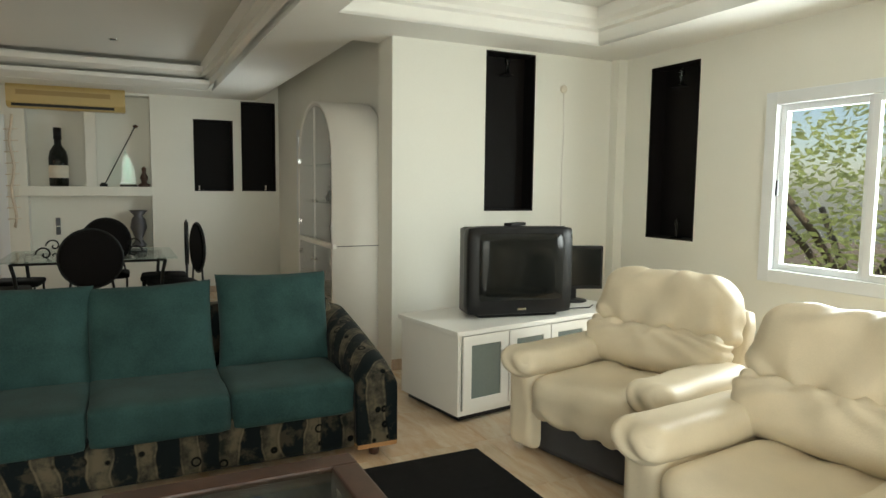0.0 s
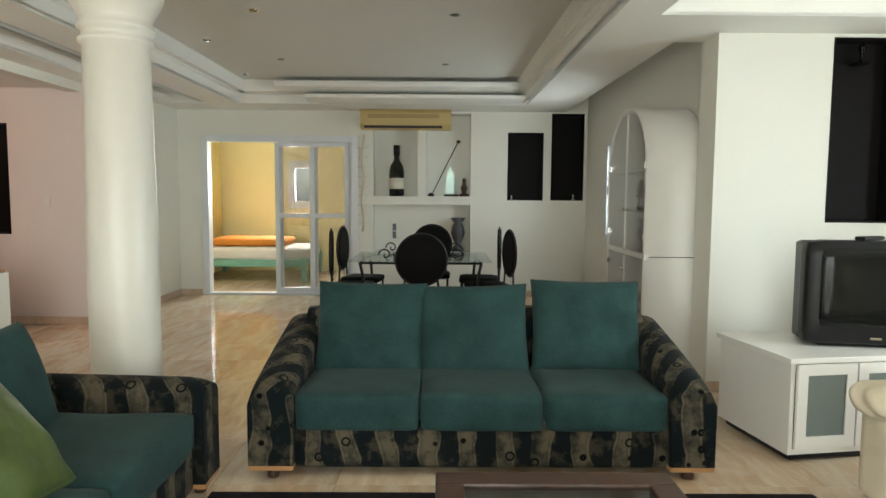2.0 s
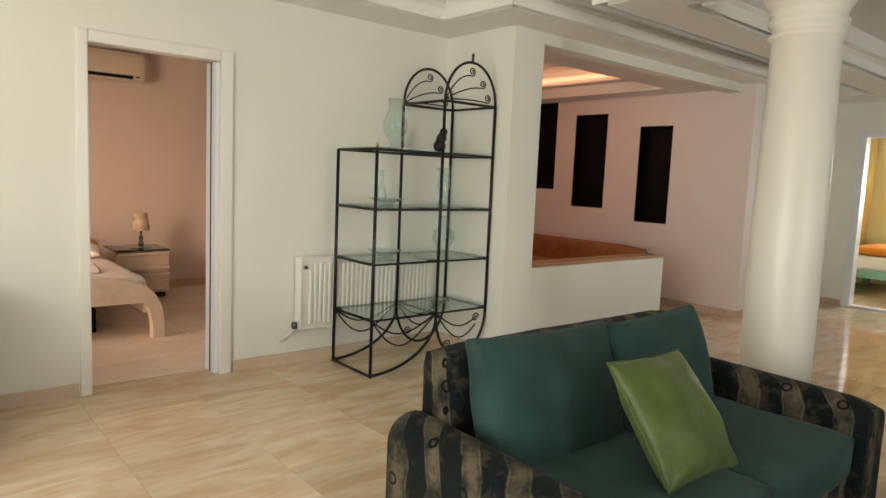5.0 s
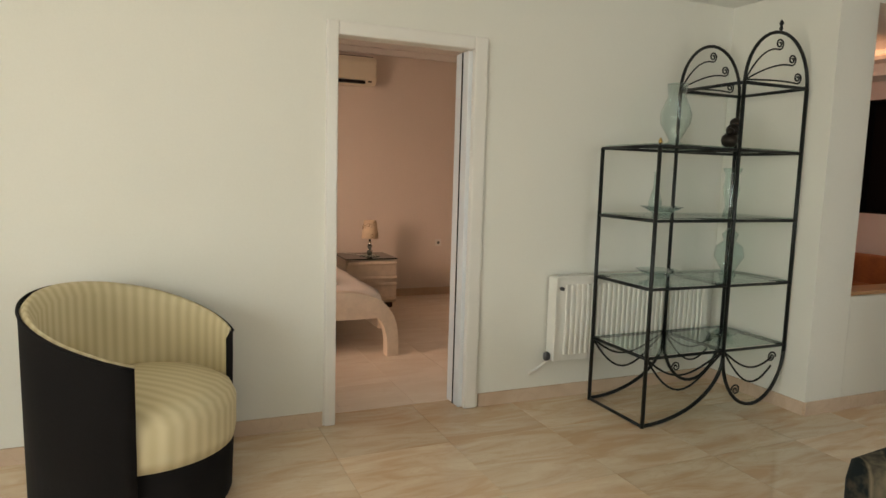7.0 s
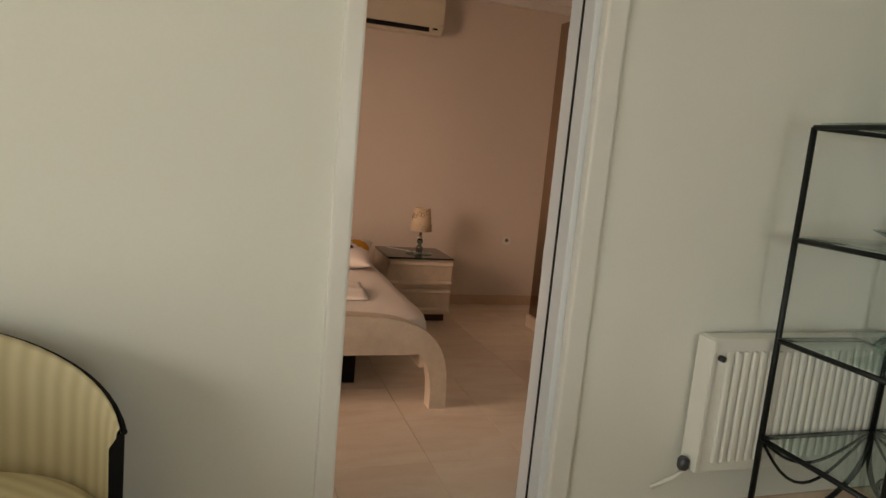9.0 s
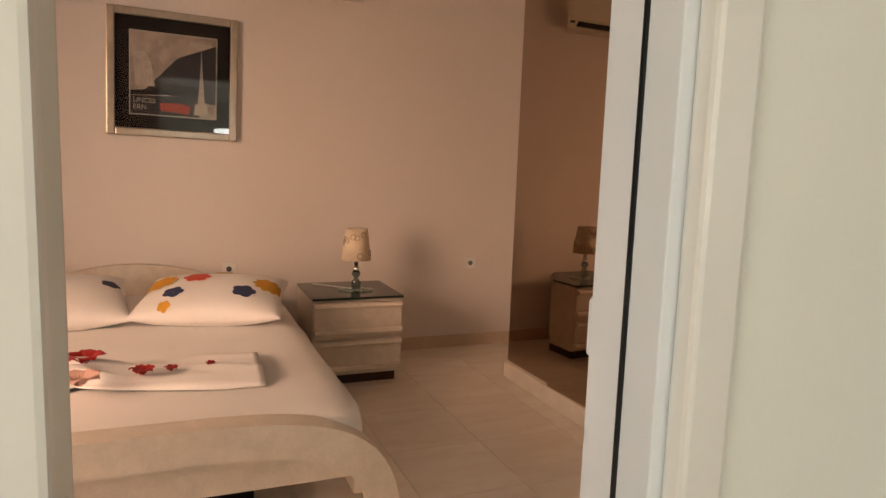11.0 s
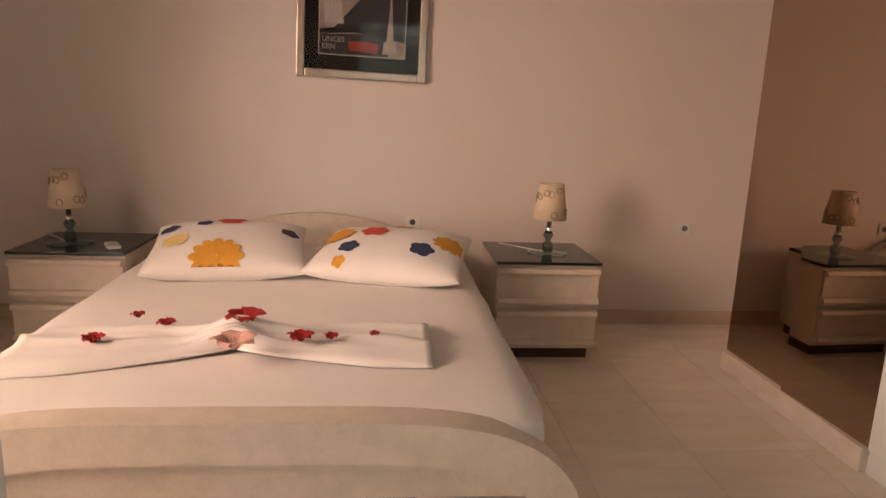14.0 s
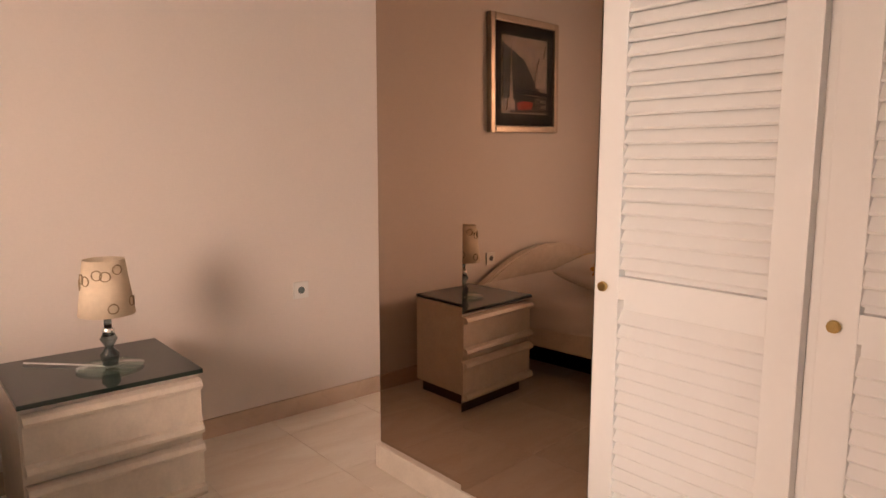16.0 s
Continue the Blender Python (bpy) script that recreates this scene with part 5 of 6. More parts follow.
for x, y, rz in ((TX + 0.02, TY - 0.72, 180), (TX + 0.10, TY + 0.72, 0), (TX + 0.70, TY - 0.24, -80), (TX + 0.64, TY + 0.36, -94), (TX - 0.70, TY - 0.26, 98), (TX - 0.68, TY + 0.36, 84)):
    dining_chair(pose(x, y, 0, 0, 0, rz))

spot_at = ((0.13, 6.68), (0.07, 8.61), (-1.62, 8.40), (-2.25, 9.3), (-1.4, 6.6), (-2.1, 7.6))
for x, y in spot_at:
    t = thing("ceiling_spotlight", "small recessed ceiling spotlight, switched off", "spotlight", pose(x, y, CEIL - 0.004), "ceiling spotlights")
    part("ring", lathe(bmesh.new(), [(0.045, -0.006), (0.045, 0.0)], (0, 0, 0), 20), M_CHROME, t)
    part("bulb", lathe(bmesh.new(), [(0.03, -0.009), (0.03, -0.006)], (0, 0, 0), 16), M_SMOKE, t)

# ---- porch beyond the sliding door ----
pb = thing("day_bed", "sea-green wooden bed with a cream mattress", "bed", pose(-3.05, 12.7, 0))
part("rail", B(-0.85, -0.72, 0.24, 0.95, -0.66, 0.36, bevel=0.006), M_TEAL, pb)
part("rail", B(-0.85, 0.64, 0.24, 0.95, 0.70, 0.36, bevel=0.006), M_TEAL, pb)
part("base", B(-0.84, -0.66, 0.28, 0.94, 0.64, 0.34), M_TEAL, pb)
part("mattress", S(-0.84, -0.70, 0.34, 0.94, 0.68, 0.54, r=0.05, lump=0.008), M_SHEET, pb, "cream mattress")
for x in (-0.80, 0.90):
    for y in (-0.69, 0.67):
        part("leg", B(x - 0.04, y - 0.04, 0, x + 0.04, y + 0.04, 0.40, bevel=0.006), M_TEAL, pb)
bl = bmesh.new()
soft(bl, -3.75, 12.2, 0.545, -2.5, 13.1, 0.68, r=0.06, cuts=11, lump=0.06, seed=3)
tagged(part("blanket", bl, M_ORANGE), "rumpled orange blanket on the bed", "blanket")
cu = bmesh.new()
for i in range(60):
    x0, y0 = -3.95 + 0.02 * math.sin(i * 1.1), 11.6 + i * 0.03
    x1, y1 = -3.95 + 0.02 * math.sin((i + 1) * 1.1), 11.6 + (i + 1) * 0.03
    cu.faces.new([cu.verts.new(c) for c in ((x0 + 0.03, y0, 0.35), (x1 + 0.03, y1, 0.35), (x1 + 0.03, y1, 2.5), (x0 + 0.03, y0, 2.5))]).smooth = True
bmesh.ops.remove_doubles(cu, verts=cu.verts, dist=1e-4)
cur = tagged(part("curtain", cu, M_CURTAIN), "pale yellow pleated curtain hanging in the porch", "curtain")
cur.modifiers.new("thick", "SOLIDIFY").thickness = 0.006

# ---- lounge seen over the parapet ----
ls = thing("lounge_sofa", "rust orange cloth bench sofa along the lounge wall", "sofa", pose(-5.7, 7.55, 0))
part("seat", S(-1.9, -0.35, 0.12, 1.2, 0.35, 0.44, r=0.06, cuts=9, lump=0.01), M_LOUNGE, ls)
part("backrest", S(-1.9, 0.35, 0.12, 1.2, 0.62, 0.70, r=0.07, cuts=9, lump=0.01), M_LOUNGE, ls)
for x in (-1.8, 1.1):
    part("foot", B(x - 0.05, -0.3, 0, x + 0.05, 0.5, 0.13), M_WOOD, ls)
sw = thing("light_switch", "white light switch plate on the lounge wall", "switch", pose(-4.14, YP, 1.33))
part("plate", B(-0.04, -0.012, -0.06, 0.04, -0.001, 0.06, bevel=0.004), M_LACQ, sw)
fig = vessel("candle_holder", "tiny glass ornament on the parapet", (XP - 0.1, 7.1, 0.743), [(0.03, 0), (0.02, 0.03), (0.03, 0.06)], M_GLASSG, "ornament")

# ---- bedroom doorway ----
fr = tagged(new("door_2"), "white aluminium bedroom door, wide open", "door", "", "structure")
for y0, y1 in ((2.228, 2.291), (3.072, 3.155)):
    part("door_frame", B(XW - 0.02, y0, 0, XW + 0.022, y1, 2.165, bevel=0.01), M_LACQ, fr)
part("door_frame", B(XW - 0.02, 2.291, 2.092, XW + 0.022, 3.072, 2.165, bevel=0.01), M_LACQ, fr)
part("jamb", B(XW - 0.19, 3.05, 0, XW - 0.021, 3.079, 2.09, bevel=0.003), M_ALU, fr)
part("gasket", B(XW - 0.10, 3.044, 0, XW - 0.093, 3.05, 2.09), M_BLACK, fr, "black rubber seal")
lm = pose(XW - 0.205, 3.09, 0, 0, 0, 137.5)
leaf = part("leaf", moved(B(0, -0.022, 0.02, 0.06, 0.022, 2.07, bevel=0.004), lm), M_ALU, fr)
for q in ((0.70, 0.02, 0.76, 2.07), (0.06, 0.02, 0.70, 0.12), (0.06, 1.98, 0.70, 2.07), (0.06, 0.95, 0.70, 1.02)):
    part("bar", moved(B(q[0], -0.022, q[1], q[2], 0.022, q[3], bevel=0.004), lm), M_ALU, leaf)
for z0, z1 in ((0.12, 0.95), (1.02, 1.98)):
    part("panel", moved(B(0.06, -0.008, z0, 0.70, 0.008, z1), lm), M_ALU, leaf)
part("handle", moved(T((0.73, 0.022, 1.02), (0.73, 0.075, 1.02), (0.62, 0.075, 1.02), r=0.010), lm), M_ALU, leaf, "white lever handle")
for z in (0.35, 1.02, 1.8):
    part("hinge", moved(B(-0.022, -0.026, z - 0.05, 0.012, 0.026, z + 0.05, bevel=0.006), lm), M_ALU, fr, "white hinge with screws")

# ---- bedroom ----
bd = thing("double_bed", "double bed in bleached ash with rounded boards and white sheet", "bed", MB)
BL, BR = 1.37, 2.93
yc = (BL + BR) / 2


def bow(y0, y1, z_end, z_mid, low, n=20, p=2.0):
    top = [(y0 + (y1 - y0) * i / n, z_end + (z_mid - z_end) * (1 - abs(2 * i / n - 1) ** p)) for i in range(n + 1)]
    bot = [(y, low(y, z)) for y, z in reversed(top)]
    return top + bot


part("headboard", prism(bmesh.new(), bow(BL + 0.02, BR - 0.02, 0.42, 0.655, lambda y, z: z - 0.11), "x", -8.13, -8.06, bevel=0.012), M_ASH, bd)
part("headboard_panel", prism(bmesh.new(), bow(BL + 0.06, BR - 0.06, 0.36, 0.59, lambda y, z: 0.25), "x", -8.12, -8.09), M_ASH, bd)
FW, fc = (BR - BL) / 2 + 0.10, yc + 0.02


def hoop(half, high, n=36):
    """Half of a squarish hoop that stands on the floor."""
    pts = []
    for i in range(n + 1):
        a = math.pi * i / n
        c, q = math.cos(a), math.sin(a)
        pts.append((fc - half * abs(c) ** 0.42 * (1 if c > 0 else -1), high * abs(q) ** 0.62))
    return pts


part("footboard", prism(bmesh.new(), hoop(FW, 0.515) + hoop(FW - 0.09, 0.41)[::-1], "x", -5.925, -5.83), M_ASH, bd, "bleached ash hoop that forms the foot and its legs")
part("footboard_panel", prism(bmesh.new(), [p for p in hoop(FW - 0.088, 0.413) if p[1] > 0.27], "x", -5.91, -5.87), M_ASH, bd)
part("side_rail", B(-8.06, BL, 0.20, -5.92, BL + 0.04, 0.34, bevel=0.01), M_ASH, bd)
part("side_rail", B(-8.06, BR - 0.02, 0.20, -5.92, BR + 0.02, 0.34, bevel=0.01), M_ASH, bd)
# inset black block that stands in for the shade beneath the bed
part("under_frame", B(-8.0, BL + 0.3, 0.0, -6.25, BR - 0.3, 0.2), M_NICHE, bd, "black block for the shade under the bed")
part("mattress", S(-8.07, BL - 0.02, 0.27, -5.90, BR + 0.03, 0.50, r=0.075, cuts=15, lump=0.008), M_SHEET, bd, "mattress under a smooth white sheet")


PS = (0.68, 0.53, 0.20)


def patch_on(u, v, r, petals):
    """A printed blossom that follows the pillow's curve."""
    bm, n = bmesh.new(), petals * 8

    def at(a, k):
        q = r * k * (0.78 + 0.22 * abs(math.cos(petals * a / 2)))
        uu, vv = u + q * math.cos(a) / (PS[0] / 2), v + q * math.sin(a) / (PS[1] / 2)
        return on_cushion(max(-0.985, min(0.985, uu)), max(-0.985, min(0.985, vv)), *PS) + Vector((0, 0, 0.005))
    rows_ = [[bm.verts.new(at(2 * math.pi * i / n, k)) for i in range(n)] for k in (0.02, 0.25, 0.5, 0.75, 1.0)]
    for a_, b_ in zip(rows_, rows_[1:]):
        for i in range(n):
            bm.faces.new((a_[i], a_[(i + 1) % n], b_[(i + 1) % n], b_[i])).smooth = True
    return bm


def bed_pillow(m, prints):
    t = thing("bed_pillow", "white bed pillow printed with amber, red and navy flowers", "pillow", m, "bed pillows")
    part("cover", cushion(*PS, Matrix(), 26, 0.42, 0.05, 0.004, 2.0), M_SHEET, t)
    for u, v, r, n, mat, nm in prints:
        part("flower_print", patch_on(u, v, r, n), mat, t, nm)
    return t


bed_pillow(MB @ pose(-7.37, 1.83, 0.592, 11, 0, 97), [(0.02, 0.50, 0.07, 6, M_CORAL, "red flower"), (-0.10, -0.84, 0.115, 12, M_YEL, "amber flower"), (-0.34, 0.36, 0.04, 5, M_NAVY, "navy flower"), (-0.80, 0.30, 0.05, 5, M_NAVY, "navy flower"), (0.82, 0.10, 0.045, 5, M_NAVY, "navy flower"), (-0.66, -0.30, 0.06, 7, M_PALE, "pale yellow flower")])
bed_pillow(MB @ pose(-7.32, 2.56, 0.59, 9, 0, 77), [(-0.26, 0.15, 0.07, 6, M_CORAL, "red flower"), (-0.82, 0.12, 0.10, 9, M_YEL, "amber flower"), (-0.50, -0.50, 0.05, 5, M_NAVY, "navy flower"), (0.48, -0.45, 0.06, 5, M_NAVY, "navy flower"), (0.82, 0.0, 0.085, 10, M_YEL, "amber flower"), (-0.55, -0.88, 0.03, 5, M_YEL, "amber flower"), (0.05, 0.80, 0.05, 6, M_PALE, "pale yellow flower")])
tw = bmesh.new()
nx, ny = 48, 22
gv = []
for i in range(nx + 1):
    u = 2 * i / nx - 1
    row = []
    for j in range(ny + 1):
        v = 2 * j / ny - 1
        half = 0.055 + 0.145 * min(1, abs(u) ** 0.7 * 1.25)
        fold = 0.016 * math.sin(v * 9 + 5 * u) * (1.1 - abs(v)) + 0.010 * math.sin(v * 17 - 3 * u) * (1 - abs(u)) + 0.045 * math.exp(-(u / 0.16) ** 2) * (1 - v * v)
        wob = 0.012 * noise.noise(Vector((u * 4, v * 3, 1.5)))
        row.append(tw.verts.new((-6.26 - v * half + 0.03 * u * u - 0.04 * u, yc - 0.055 + u * 0.60, 0.508 + 0.030 * (1 - abs(v) ** 4) + max(0, fold) + wob * (1 - v * v))))
    gv.append(row)
for i in range(nx):
    for j in range(ny):
        tw.faces.new((gv[i][j], gv[i + 1][j], gv[i + 1][j + 1], gv[i][j + 1])).smooth = True
bmesh.ops.recalc_face_normals(tw, faces=tw.faces)
towel = tagged(part("towel", tw, M_SHEET), "white towel folded into a bow on the bed", "towel")
towel.modifiers.new("thick", "SOLIDIFY").thickness = 0.006


def blossom(at, r, mat, n=5, label="red hibiscus blossom laid on the towel", lift=0.5, rz=0):
    t = thing("hibiscus_blossom", label, "flower", pose(*at, 0, 0, rz), "flowers on the bed")
    for k in range(n):
        bm = bmesh.new()
        a = 2 * math.pi * k / n
        rows_ = []
        for i in range(7):
            f = i / 6
            w_ = r * 0.42 * math.sin(math.pi * min(1, f * 0.85 + 0.08)) + 0.002
            rows_.append([bm.verts.new((math.cos(a) * f * r - math.sin(a) * w_ * s, math.sin(a) * f * r + math.cos(a) * w_ * s, lift * r * math.sin(f * 2.2) + 0.004 * math.sin(9 * f + s * 2) + 0.006)) for s in (-1, 0, 1)])
        for a_, b_ in zip(rows_, rows_[1:]):
            for q in range(2):
                bm.faces.new((a_[q], a_[q + 1], b_[q + 1], b_[q])).smooth = True
        part("petal", bm, mat, t)
    part("stamen", T((0, 0, 0.005), (0.01, 0.0, r * 0.6), r=0.003), mat, t)
    return t


for x, y, z, r, mat, lb in ((-6.36, 2.09, 0.585, 0.085, M_RED, "large red hibiscus blossom on the folded towel"), (-6.20, 2.09, 0.56, 0.09, M_PINK, "pale pink blossom on the folded towel"), (-6.27, 2.27, 0.56, 0.055, M_RED, ""), (-6.25, 1.68, 0.56, 0.045, M_RED, ""),
                            (-6.40, 1.84, 0.56, 0.04, M_RED, ""), (-6.29, 2.36, 0.56, 0.03, M_RED, ""), (-6.32, 2.49, 0.56, 0.022, M_RED, ""), (-6.50, 1.72, 0.555, 0.03, M_RED, "")):
    blossom((x + 0.09, y + 0.03, z - 0.016), r * 0.78, mat, label=lb or "small red petals strewn on the bed", rz=x * 200)


def nightstand(m):
    """Front along +x: two drawers with moulded pulls, a dark glass top."""
    t = thing("nightstand", "bleached ash nightstand with two drawers and dark glass top", "nightstand", m, "nightstands")
    part("body", B(-0.50, -0.265, 0.06, -0.02, 0.265, 0.505, bevel=0.004), M_ASH, t)
    part("plinth", B(-0.48, -0.24, 0.0, -0.05, 0.24, 0.06), M_WOOD, t, "dark recessed plinth")
    part("glass_top", B(-0.50, -0.268, 0.507, 0.004, 0.268, 0.522, bevel=0.002), M_TOPG, t, "dark green glass top")
    for z0 in (0.075, 0.295):
        d = part("drawer", B(-0.02, -0.26, z0, 0.0, 0.26, z0 + 0.195, bevel=0.003), M_ASH, t)
        for z in (z0 + 0.008, z0 + 0.160):
            part("moulding", prism(bmesh.new(), [(0.0005, z), (0.022, z + 0.004), (0.026, z + 0.015), (0.018, z + 0.03), (0.0005, z + 0.036)], "y", -0.258, 0.258), M_ASH, d, "curved wooden pull")
    return t


nightstand(MB @ pose(-7.53, 3.355, 0))
nightstand(MB @ pose(-7.56, 1.03, 0))
M_DOT = material("shade_print", (0.30, 0.22, 0.13), 0.8, vary=0.1)


def table_lamp(m):
    t = thing("table_lamp", "small glass table lamp with a flower-printed shade, off", "lamp", m, "bedside lamps")
    part("base", lathe(bmesh.new(), [(0.10, 0), (0.105, 0.006), (0.02, 0.012)], (0, 0, 0), 28), M_GLASSG, t)
    part("stem", lathe(bmesh.new(), [(0.025, 0.01), (0.03, 0.05), (0.012, 0.07), (0.028, 0.10), (0.012, 0.13), (0.012, 0.19)], (0, 0, 0), 18), M_SMOKE, t, "clear glass beads")
    part("cap", lathe(bmesh.new(), [(0.018, 0.11), (0.02, 0.13), (0.012, 0.15)], (0, 0, 0), 14), M_CHROME, t)
    sh = part("shade", lathe(bmesh.new(), [(0.088, 0.185), (0.064, 0.37), (0.062, 0.37), (0.086, 0.185)], (0, 0, 0), 28), M_SHADE, t, "cream shade printed with flowers")
    for k in range(16):
        a, z = k * 2.4, 0.215 + 0.13 * ((k * 0.37) % 1)
        rr = 0.0885 - 0.024 * (z - 0.185) / 0.185
        part("print", moved(T(*[(0.016 * math.cos(q * math.pi / 5), 0, 0.016 * math.sin(q * math.pi / 5)) for q in range(10)], r=0.0022, closed=True), pose(rr * math.cos(a), rr * math.sin(a), z, 0, 0, math.degrees(a) + 90)), M_DOT, sh, "brown ring print")
    part("cord", T((0, -0.02, 0.008), (-0.12, -0.12, 0.006), (-0.22, -0.22, 0.006), r=0.003), M_LACQ, t)
    return t


table_lamp(MB @ pose(-7.74, 3.39, 0.523))
table_lamp(MB @ pose(-7.76, 0.97, 0.523))
ph = thing("handset", "small white handset on the nightstand", "handset", MB @ pose(-7.68, 1.20, 0.523, 0, 0, 30))
part("body", B(-0.06, -0.03, 0, 0.06, 0.03, 0.02, bevel=0.007), M_LACQ, ph)
for y in (4.36, 2.72):
    t = thing("wall_socket", "white wall socket with a round recess", "socket", pose(BX, y, 0.605), "bedroom sockets")
    part("plate", B(0.0005, -0.04, -0.04, 0.01, 0.04, 0.04, bevel=0.004), M_LACQ, t)
    part("hole", moved(lathe(bmesh.new(), [(0.017, 0), (0.017, 0.003)], (0, 0, 0), 16), pose(0.0095, 0, 0, 0, 90, 0)), M_PEWTER if y < 3 else M_FROST, t)

# framed picture, hung a little askew
pc = thing("framed_picture", "silver-framed collage picture with a wide black mount", "picture", pose(BX + 0.002, 2.422, 1.745, 0, 0, 90) @ pose(0, 0, 0, 0, 1.2, 0))
W, Hh = 0.352, 0.355
for x0, z0, x1, z1 in ((-W, -Hh, -W + 0.045, Hh), (W - 0.045, -Hh, W, Hh), (-W + 0.045, Hh - 0.045, W - 0.045, Hh), (-W + 0.045, -Hh, W - 0.045, -Hh + 0.045)):
    part("frame_side", B(x0, -0.035, z0, x1, 0, z1, bevel=0.008), M_SILVER, pc)
part("mount", B(-W + 0.045, -0.018, -Hh + 0.045, W - 0.045, -0.002, Hh - 0.045), M_NICHE, pc, "black mount")
for q in ((-0.235, -0.235, -0.228, 0.235), (0.228, -0.235, 0.235, 0.235), (-0.228, 0.228, 0.228, 0.235), (-0.228, -0.235, 0.228, -0.228)):
    part("inner_line", B(q[0], -0.0215, q[1], q[2], -0.0182, q[3]), M_LABEL, pc, "pale inner line")
art = part("print", B(-0.228, -0.020, -0.228, 0.228, -0.0182, 0.228), M_MAP, pc, "sepia print")
for nm, pts, mat in (("dark_sky", [(0.02, 0.10), (0.228, 0.19), (0.228, -0.15), (0.05, -0.12), (-0.16, -0.10)], M_PICD), ("bridge", [(-0.228, -0.10), (0.14, -0.06), (0.14, -0.10), (-0.228, -0.125)], M_NICHE), ("lower_band", [(-0.228, -0.128), (0.14, -0.11), (0.14, -0.228), (-0.228, -0.228)], M_PICD),
                     ("statue_shape", [(-0.20, -0.07), (-0.10, -0.07), (-0.12, 0.06), (-0.15, 0.12), (-0.195, 0.12), (-0.21, 0.20), (-0.222, 0.20), (-0.215, 0.05)], M_PICM), ("tower_shape", [(0.11, -0.215), (0.19, -0.215), (0.18, -0.15), (0.168, -0.15), (0.155, 0.03), (0.147, 0.17), (0.143, 0.03), (0.13, -0.15), (0.115, -0.15)], M_PICM),
                     ("boat_shape", [(-0.07, -0.205), (0.08, -0.215), (0.09, -0.17), (0.03, -0.155), (-0.075, -0.16)], M_CORAL), ("sign_shape", [(0.08, 0.165), (0.21, 0.155), (0.21, 0.19), (0.08, 0.20)], M_PICM)):
    d0 = -0.0225 - 0.0006 * (len(pts) + sum(map(ord, nm)) % 7)
    part(nm, prism(bmesh.new(), pts, "y", d0, -0.0202), mat, art)
txt = bpy.data.curves.new("lettering", "FONT")
txt.body, txt.size = "UNCES\nERN", 0.038
tob = new("lettering", txt)
tob.parent = pc
tob.matrix_local = pose(-0.215, -0.030, -0.165, 90, 0, 0)
txt.materials.append(M_LABEL)
gp = part("picture_glass", B(-W + 0.046, -0.0335, -Hh + 0.046, W - 0.046, -0.0325, Hh - 0.046), M_GLASS, pc)

# wardrobe
wd = thing("wardrobe", "built-in wardrobe with bronze mirror doors and white louvred doors", "wardrobe", MB)
WY = 4.30
part("body", B(-7.44, WY + 0.03, 0.0, -4.816, BY1 + 0.004, 2.42), M_LACQ, wd)
part("plinth", B(-7.445, WY - 0.034, 0.0, -6.435, WY + 0.028, 0.098, bevel=0.004), M_ASH, wd)
part("plinth", B(-6.432, WY - 0.005, 0.0, -4.816, WY + 0.028, 0.085, bevel=0.004), M_LACQ, wd)
part("mirror_door", moved(B(0, 0, 0.10, 0.51, 0.012, 2.41), pose(-7.443, WY - 0.010, 0, 0, 0, 0.5)), M_MIRROR, wd, "bronze mirror panel")
part("mirror_door", moved(B(0, 0, 0.10, 0.505, 0.012, 2.41), pose(-6.942, WY - 0.030, 0, 0, 0, 2.6)), M_MIRROR, wd, "bronze mirror panel")
for x0, x1 in ((-6.432, -5.905), (-5.875, -5.31), (-5.28, -4.816)):
    dr = part("louvre_door", B(x0, WY - 0.012, 0.09, x0 + 0.075, WY + 0.022, 2.41, bevel=0.003), M_LACQ, wd, "white louvred door")
    part("stile", B(x1 - 0.075, WY - 0.012, 0.09, x1, WY + 0.022, 2.41, bevel=0.003), M_LACQ, dr)
    for z0, z1 in ((0.09, 0.17), (0.86, 0.92), (2.33, 2.41)):
        part("rail", B(x0 + 0.075, WY - 0.010, z0, x1 - 0.075, WY + 0.022, z1), M_LACQ, dr)
    part("backing", B(x0 + 0.075, WY + 0.016, 0.17, x1 - 0.075, WY + 0.022, 2.33), M_LACQ, dr)
    sl = prism(bmesh.new(), [(-0.010, -0.004), (-0.006, -0.010), (0.014, 0.022), (0.010, 0.028)], "x", x0 + 0.075, x1 - 0.075)
    me = bpy.data.meshes.new("slat")
    sl.to_mesh(me)
    sl.free()
    me.materials.append(M_LACQ)
    z = 0.19
    while z < 2.31:
        if not 0.835 < z < 0.935:
            o = new("slat", me)
            o.parent = dr
            o.location = (0, WY, z)
        z += 0.036
    part("knob", moved(lathe(bmesh.new(), [(0.008, 0), (0.014, 0.012), (0.012, 0.02)], (0, 0, 0), 14), pose(x0 + 0.035, WY - 0.012, 0.89, 90, 0, 0)), M_BRASS, dr, "small brass knob")

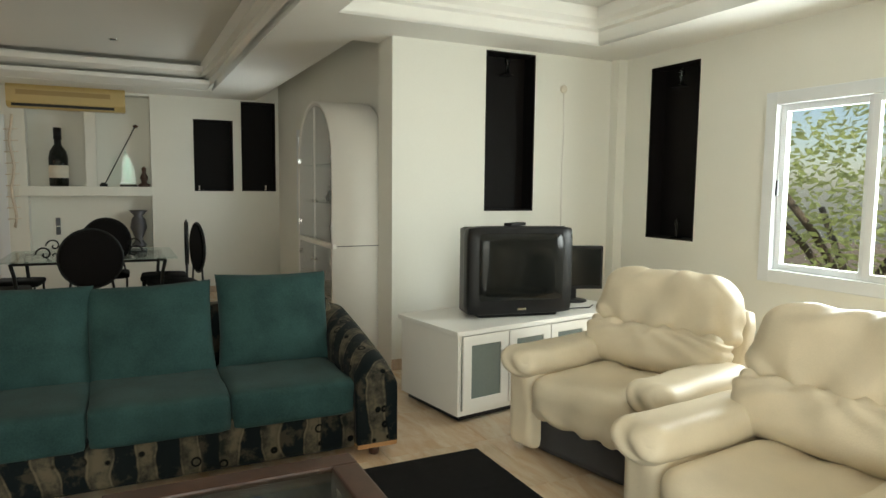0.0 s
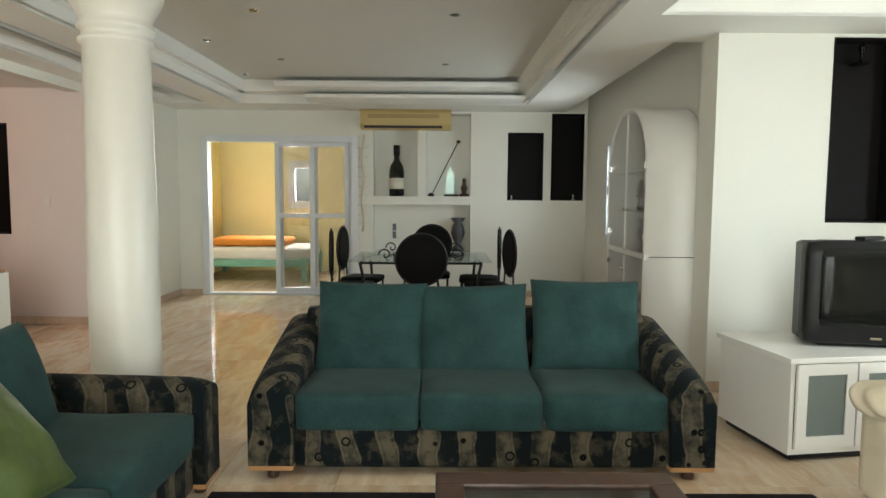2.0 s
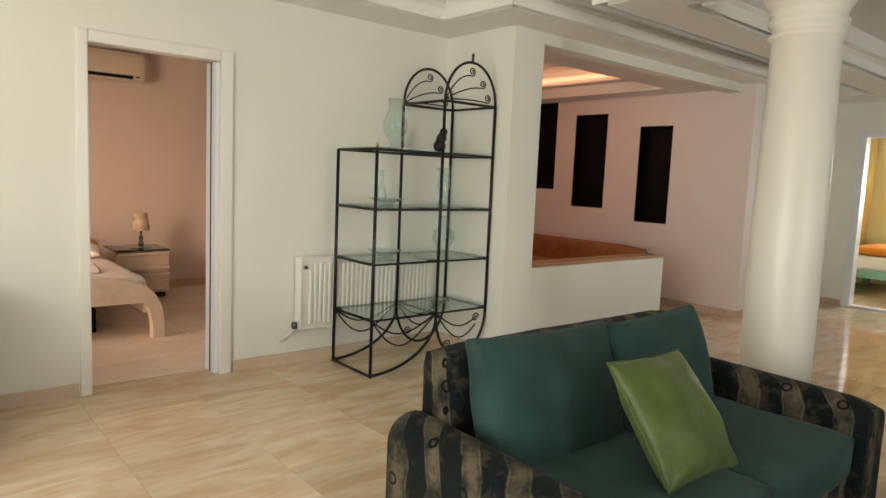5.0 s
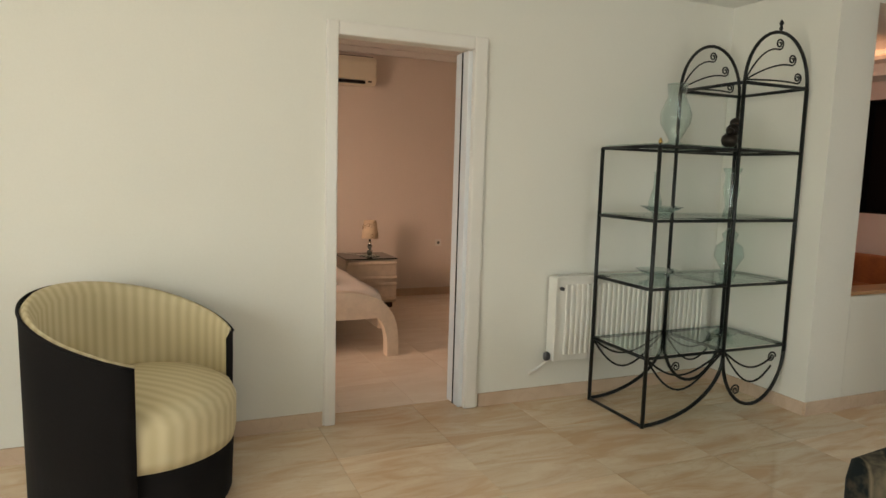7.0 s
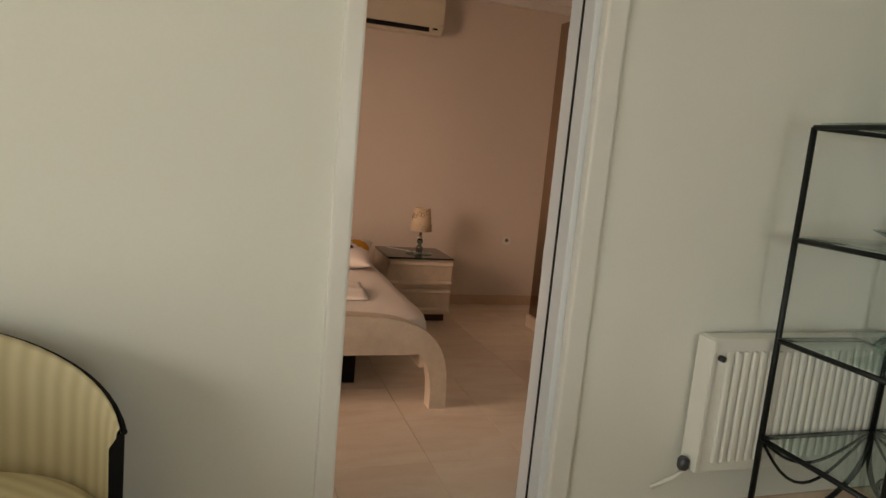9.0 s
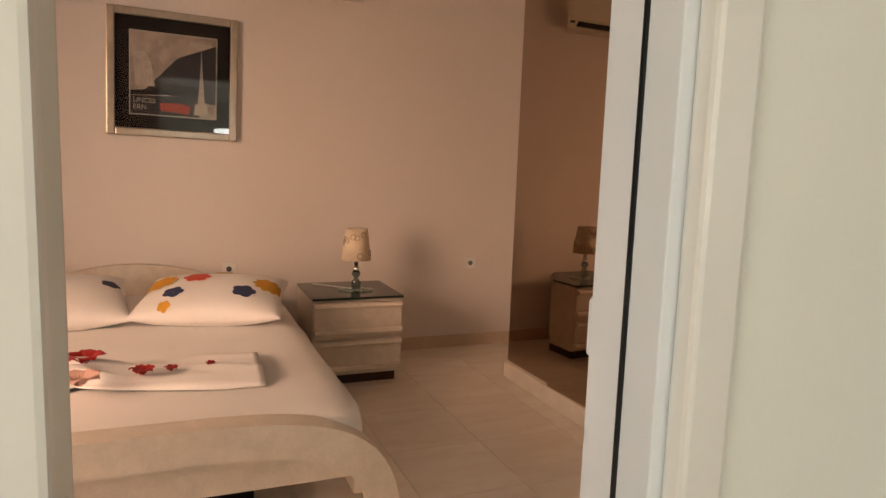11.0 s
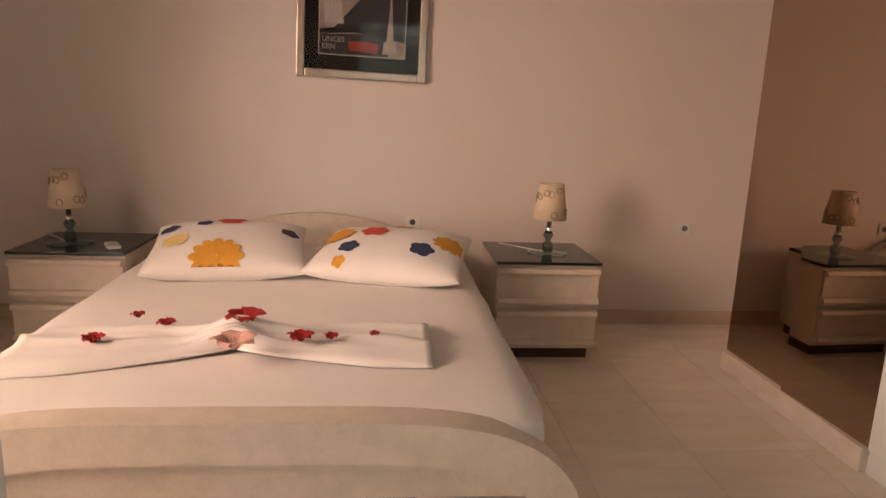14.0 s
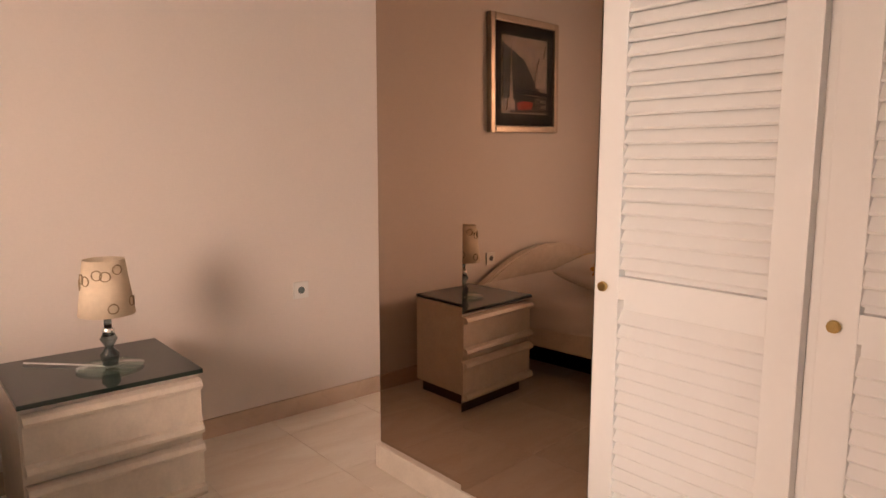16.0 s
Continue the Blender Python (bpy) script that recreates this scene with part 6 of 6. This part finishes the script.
# ---- garden tree outside the east window ----
rng = random.Random(5)
tr = thing("garden_tree", "leafy green garden tree in sunlight outside the window", "tree", pose(9.0, 6.6, -3.2))
part("trunk", T((0, 0, 0), (0.1, 0.05, 1.6), (0.0, 0.2, 3.0), r=0.16), M_BARK, tr)
for k in range(7):
    a = k * 0.9
    part("limb", T((0.0, 0.2, 2.4 + 0.15 * k), (0.7 * math.cos(a), 0.2 + 0.8 * math.sin(a), 3.3 + 0.25 * k), (1.5 * math.cos(a), 0.2 + 1.7 * math.sin(a), 4.0 + 0.35 * k), r=0.05), M_BARK, tr)
vv_, ff_ = [], []
clumps = [(rng.gauss(0, 1.0), rng.gauss(0.0, 2.6), 4.6 + rng.gauss(0, 1.1)) for _ in range(105)]
for cx, cy, cz in clumps:
    for _ in range(70):
        p = Vector((cx + rng.gauss(0, 0.26), cy + rng.gauss(0, 0.30), cz + rng.gauss(0, 0.24)))
        u = Vector((rng.gauss(0, 1), rng.gauss(0, 1), rng.gauss(0, 0.6))).normalized()
        w_ = u.orthogonal().normalized()
        L_ = 0.055 + 0.03 * rng.random()
        b0 = len(vv_)
        vv_ += [p - u * L_, p + w_ * L_ * 0.45, p + u * L_, p - w_ * L_ * 0.45]
        ff_.append((b0, b0 + 1, b0 + 2, b0 + 3))
me = bpy.data.meshes.new("crown")
me.from_pydata([tuple(v) for v in vv_], [], ff_)
me.materials.append(M_LEAF)
cr = new("crown", me)
cr.parent = tr
tagged(cr, "many small sunlit leaves", kind="stuff")

# ---- floor tiles, laid last ----


def tiles(parent_name, x0, y0, x1, y1, size, mat, gap=0.0016, skip=None):
    par = bpy.data.objects[parent_name]
    me_ = bpy.data.meshes.new("floor_tile")
    b_ = B(-size / 2 + gap / 2, -size / 2 + gap / 2, -0.011, size / 2 - gap / 2, size / 2 - gap / 2, 0.0, bevel=0.0006, seg=1)
    b_.to_mesh(me_)
    b_.free()
    me_.materials.append(mat)
    nx_, ny_ = int(math.ceil((x1 - x0) / size)), int(math.ceil((y1 - y0) / size))
    for i in range(nx_):
        for j in range(ny_):
            cx, cy = x0 + (i + 0.5) * size, y0 + (j + 0.5) * size
            if skip and skip(cx, cy):
                continue
            o = new("floor_tile", me_)
            o.parent = par
            o.location = (cx, cy, 0)
            o.rotation_euler = (0, 0, math.pi if (i * 7 + j * 3) % 2 else 0)


tiles("floor", XW - 0.16 + 0.0, YS, XE + 0.1, 13.6, 0.60, M_TILE, skip=lambda x, y: (x > 2.6 and y > 6.6) or (x < -3.9 and y > 5.2))
tiles("floor_1", XW - 0.163 - 0.45 * 8, BY0, XW - 0.20, BY1 - 0.2, 0.45, M_TILEB)
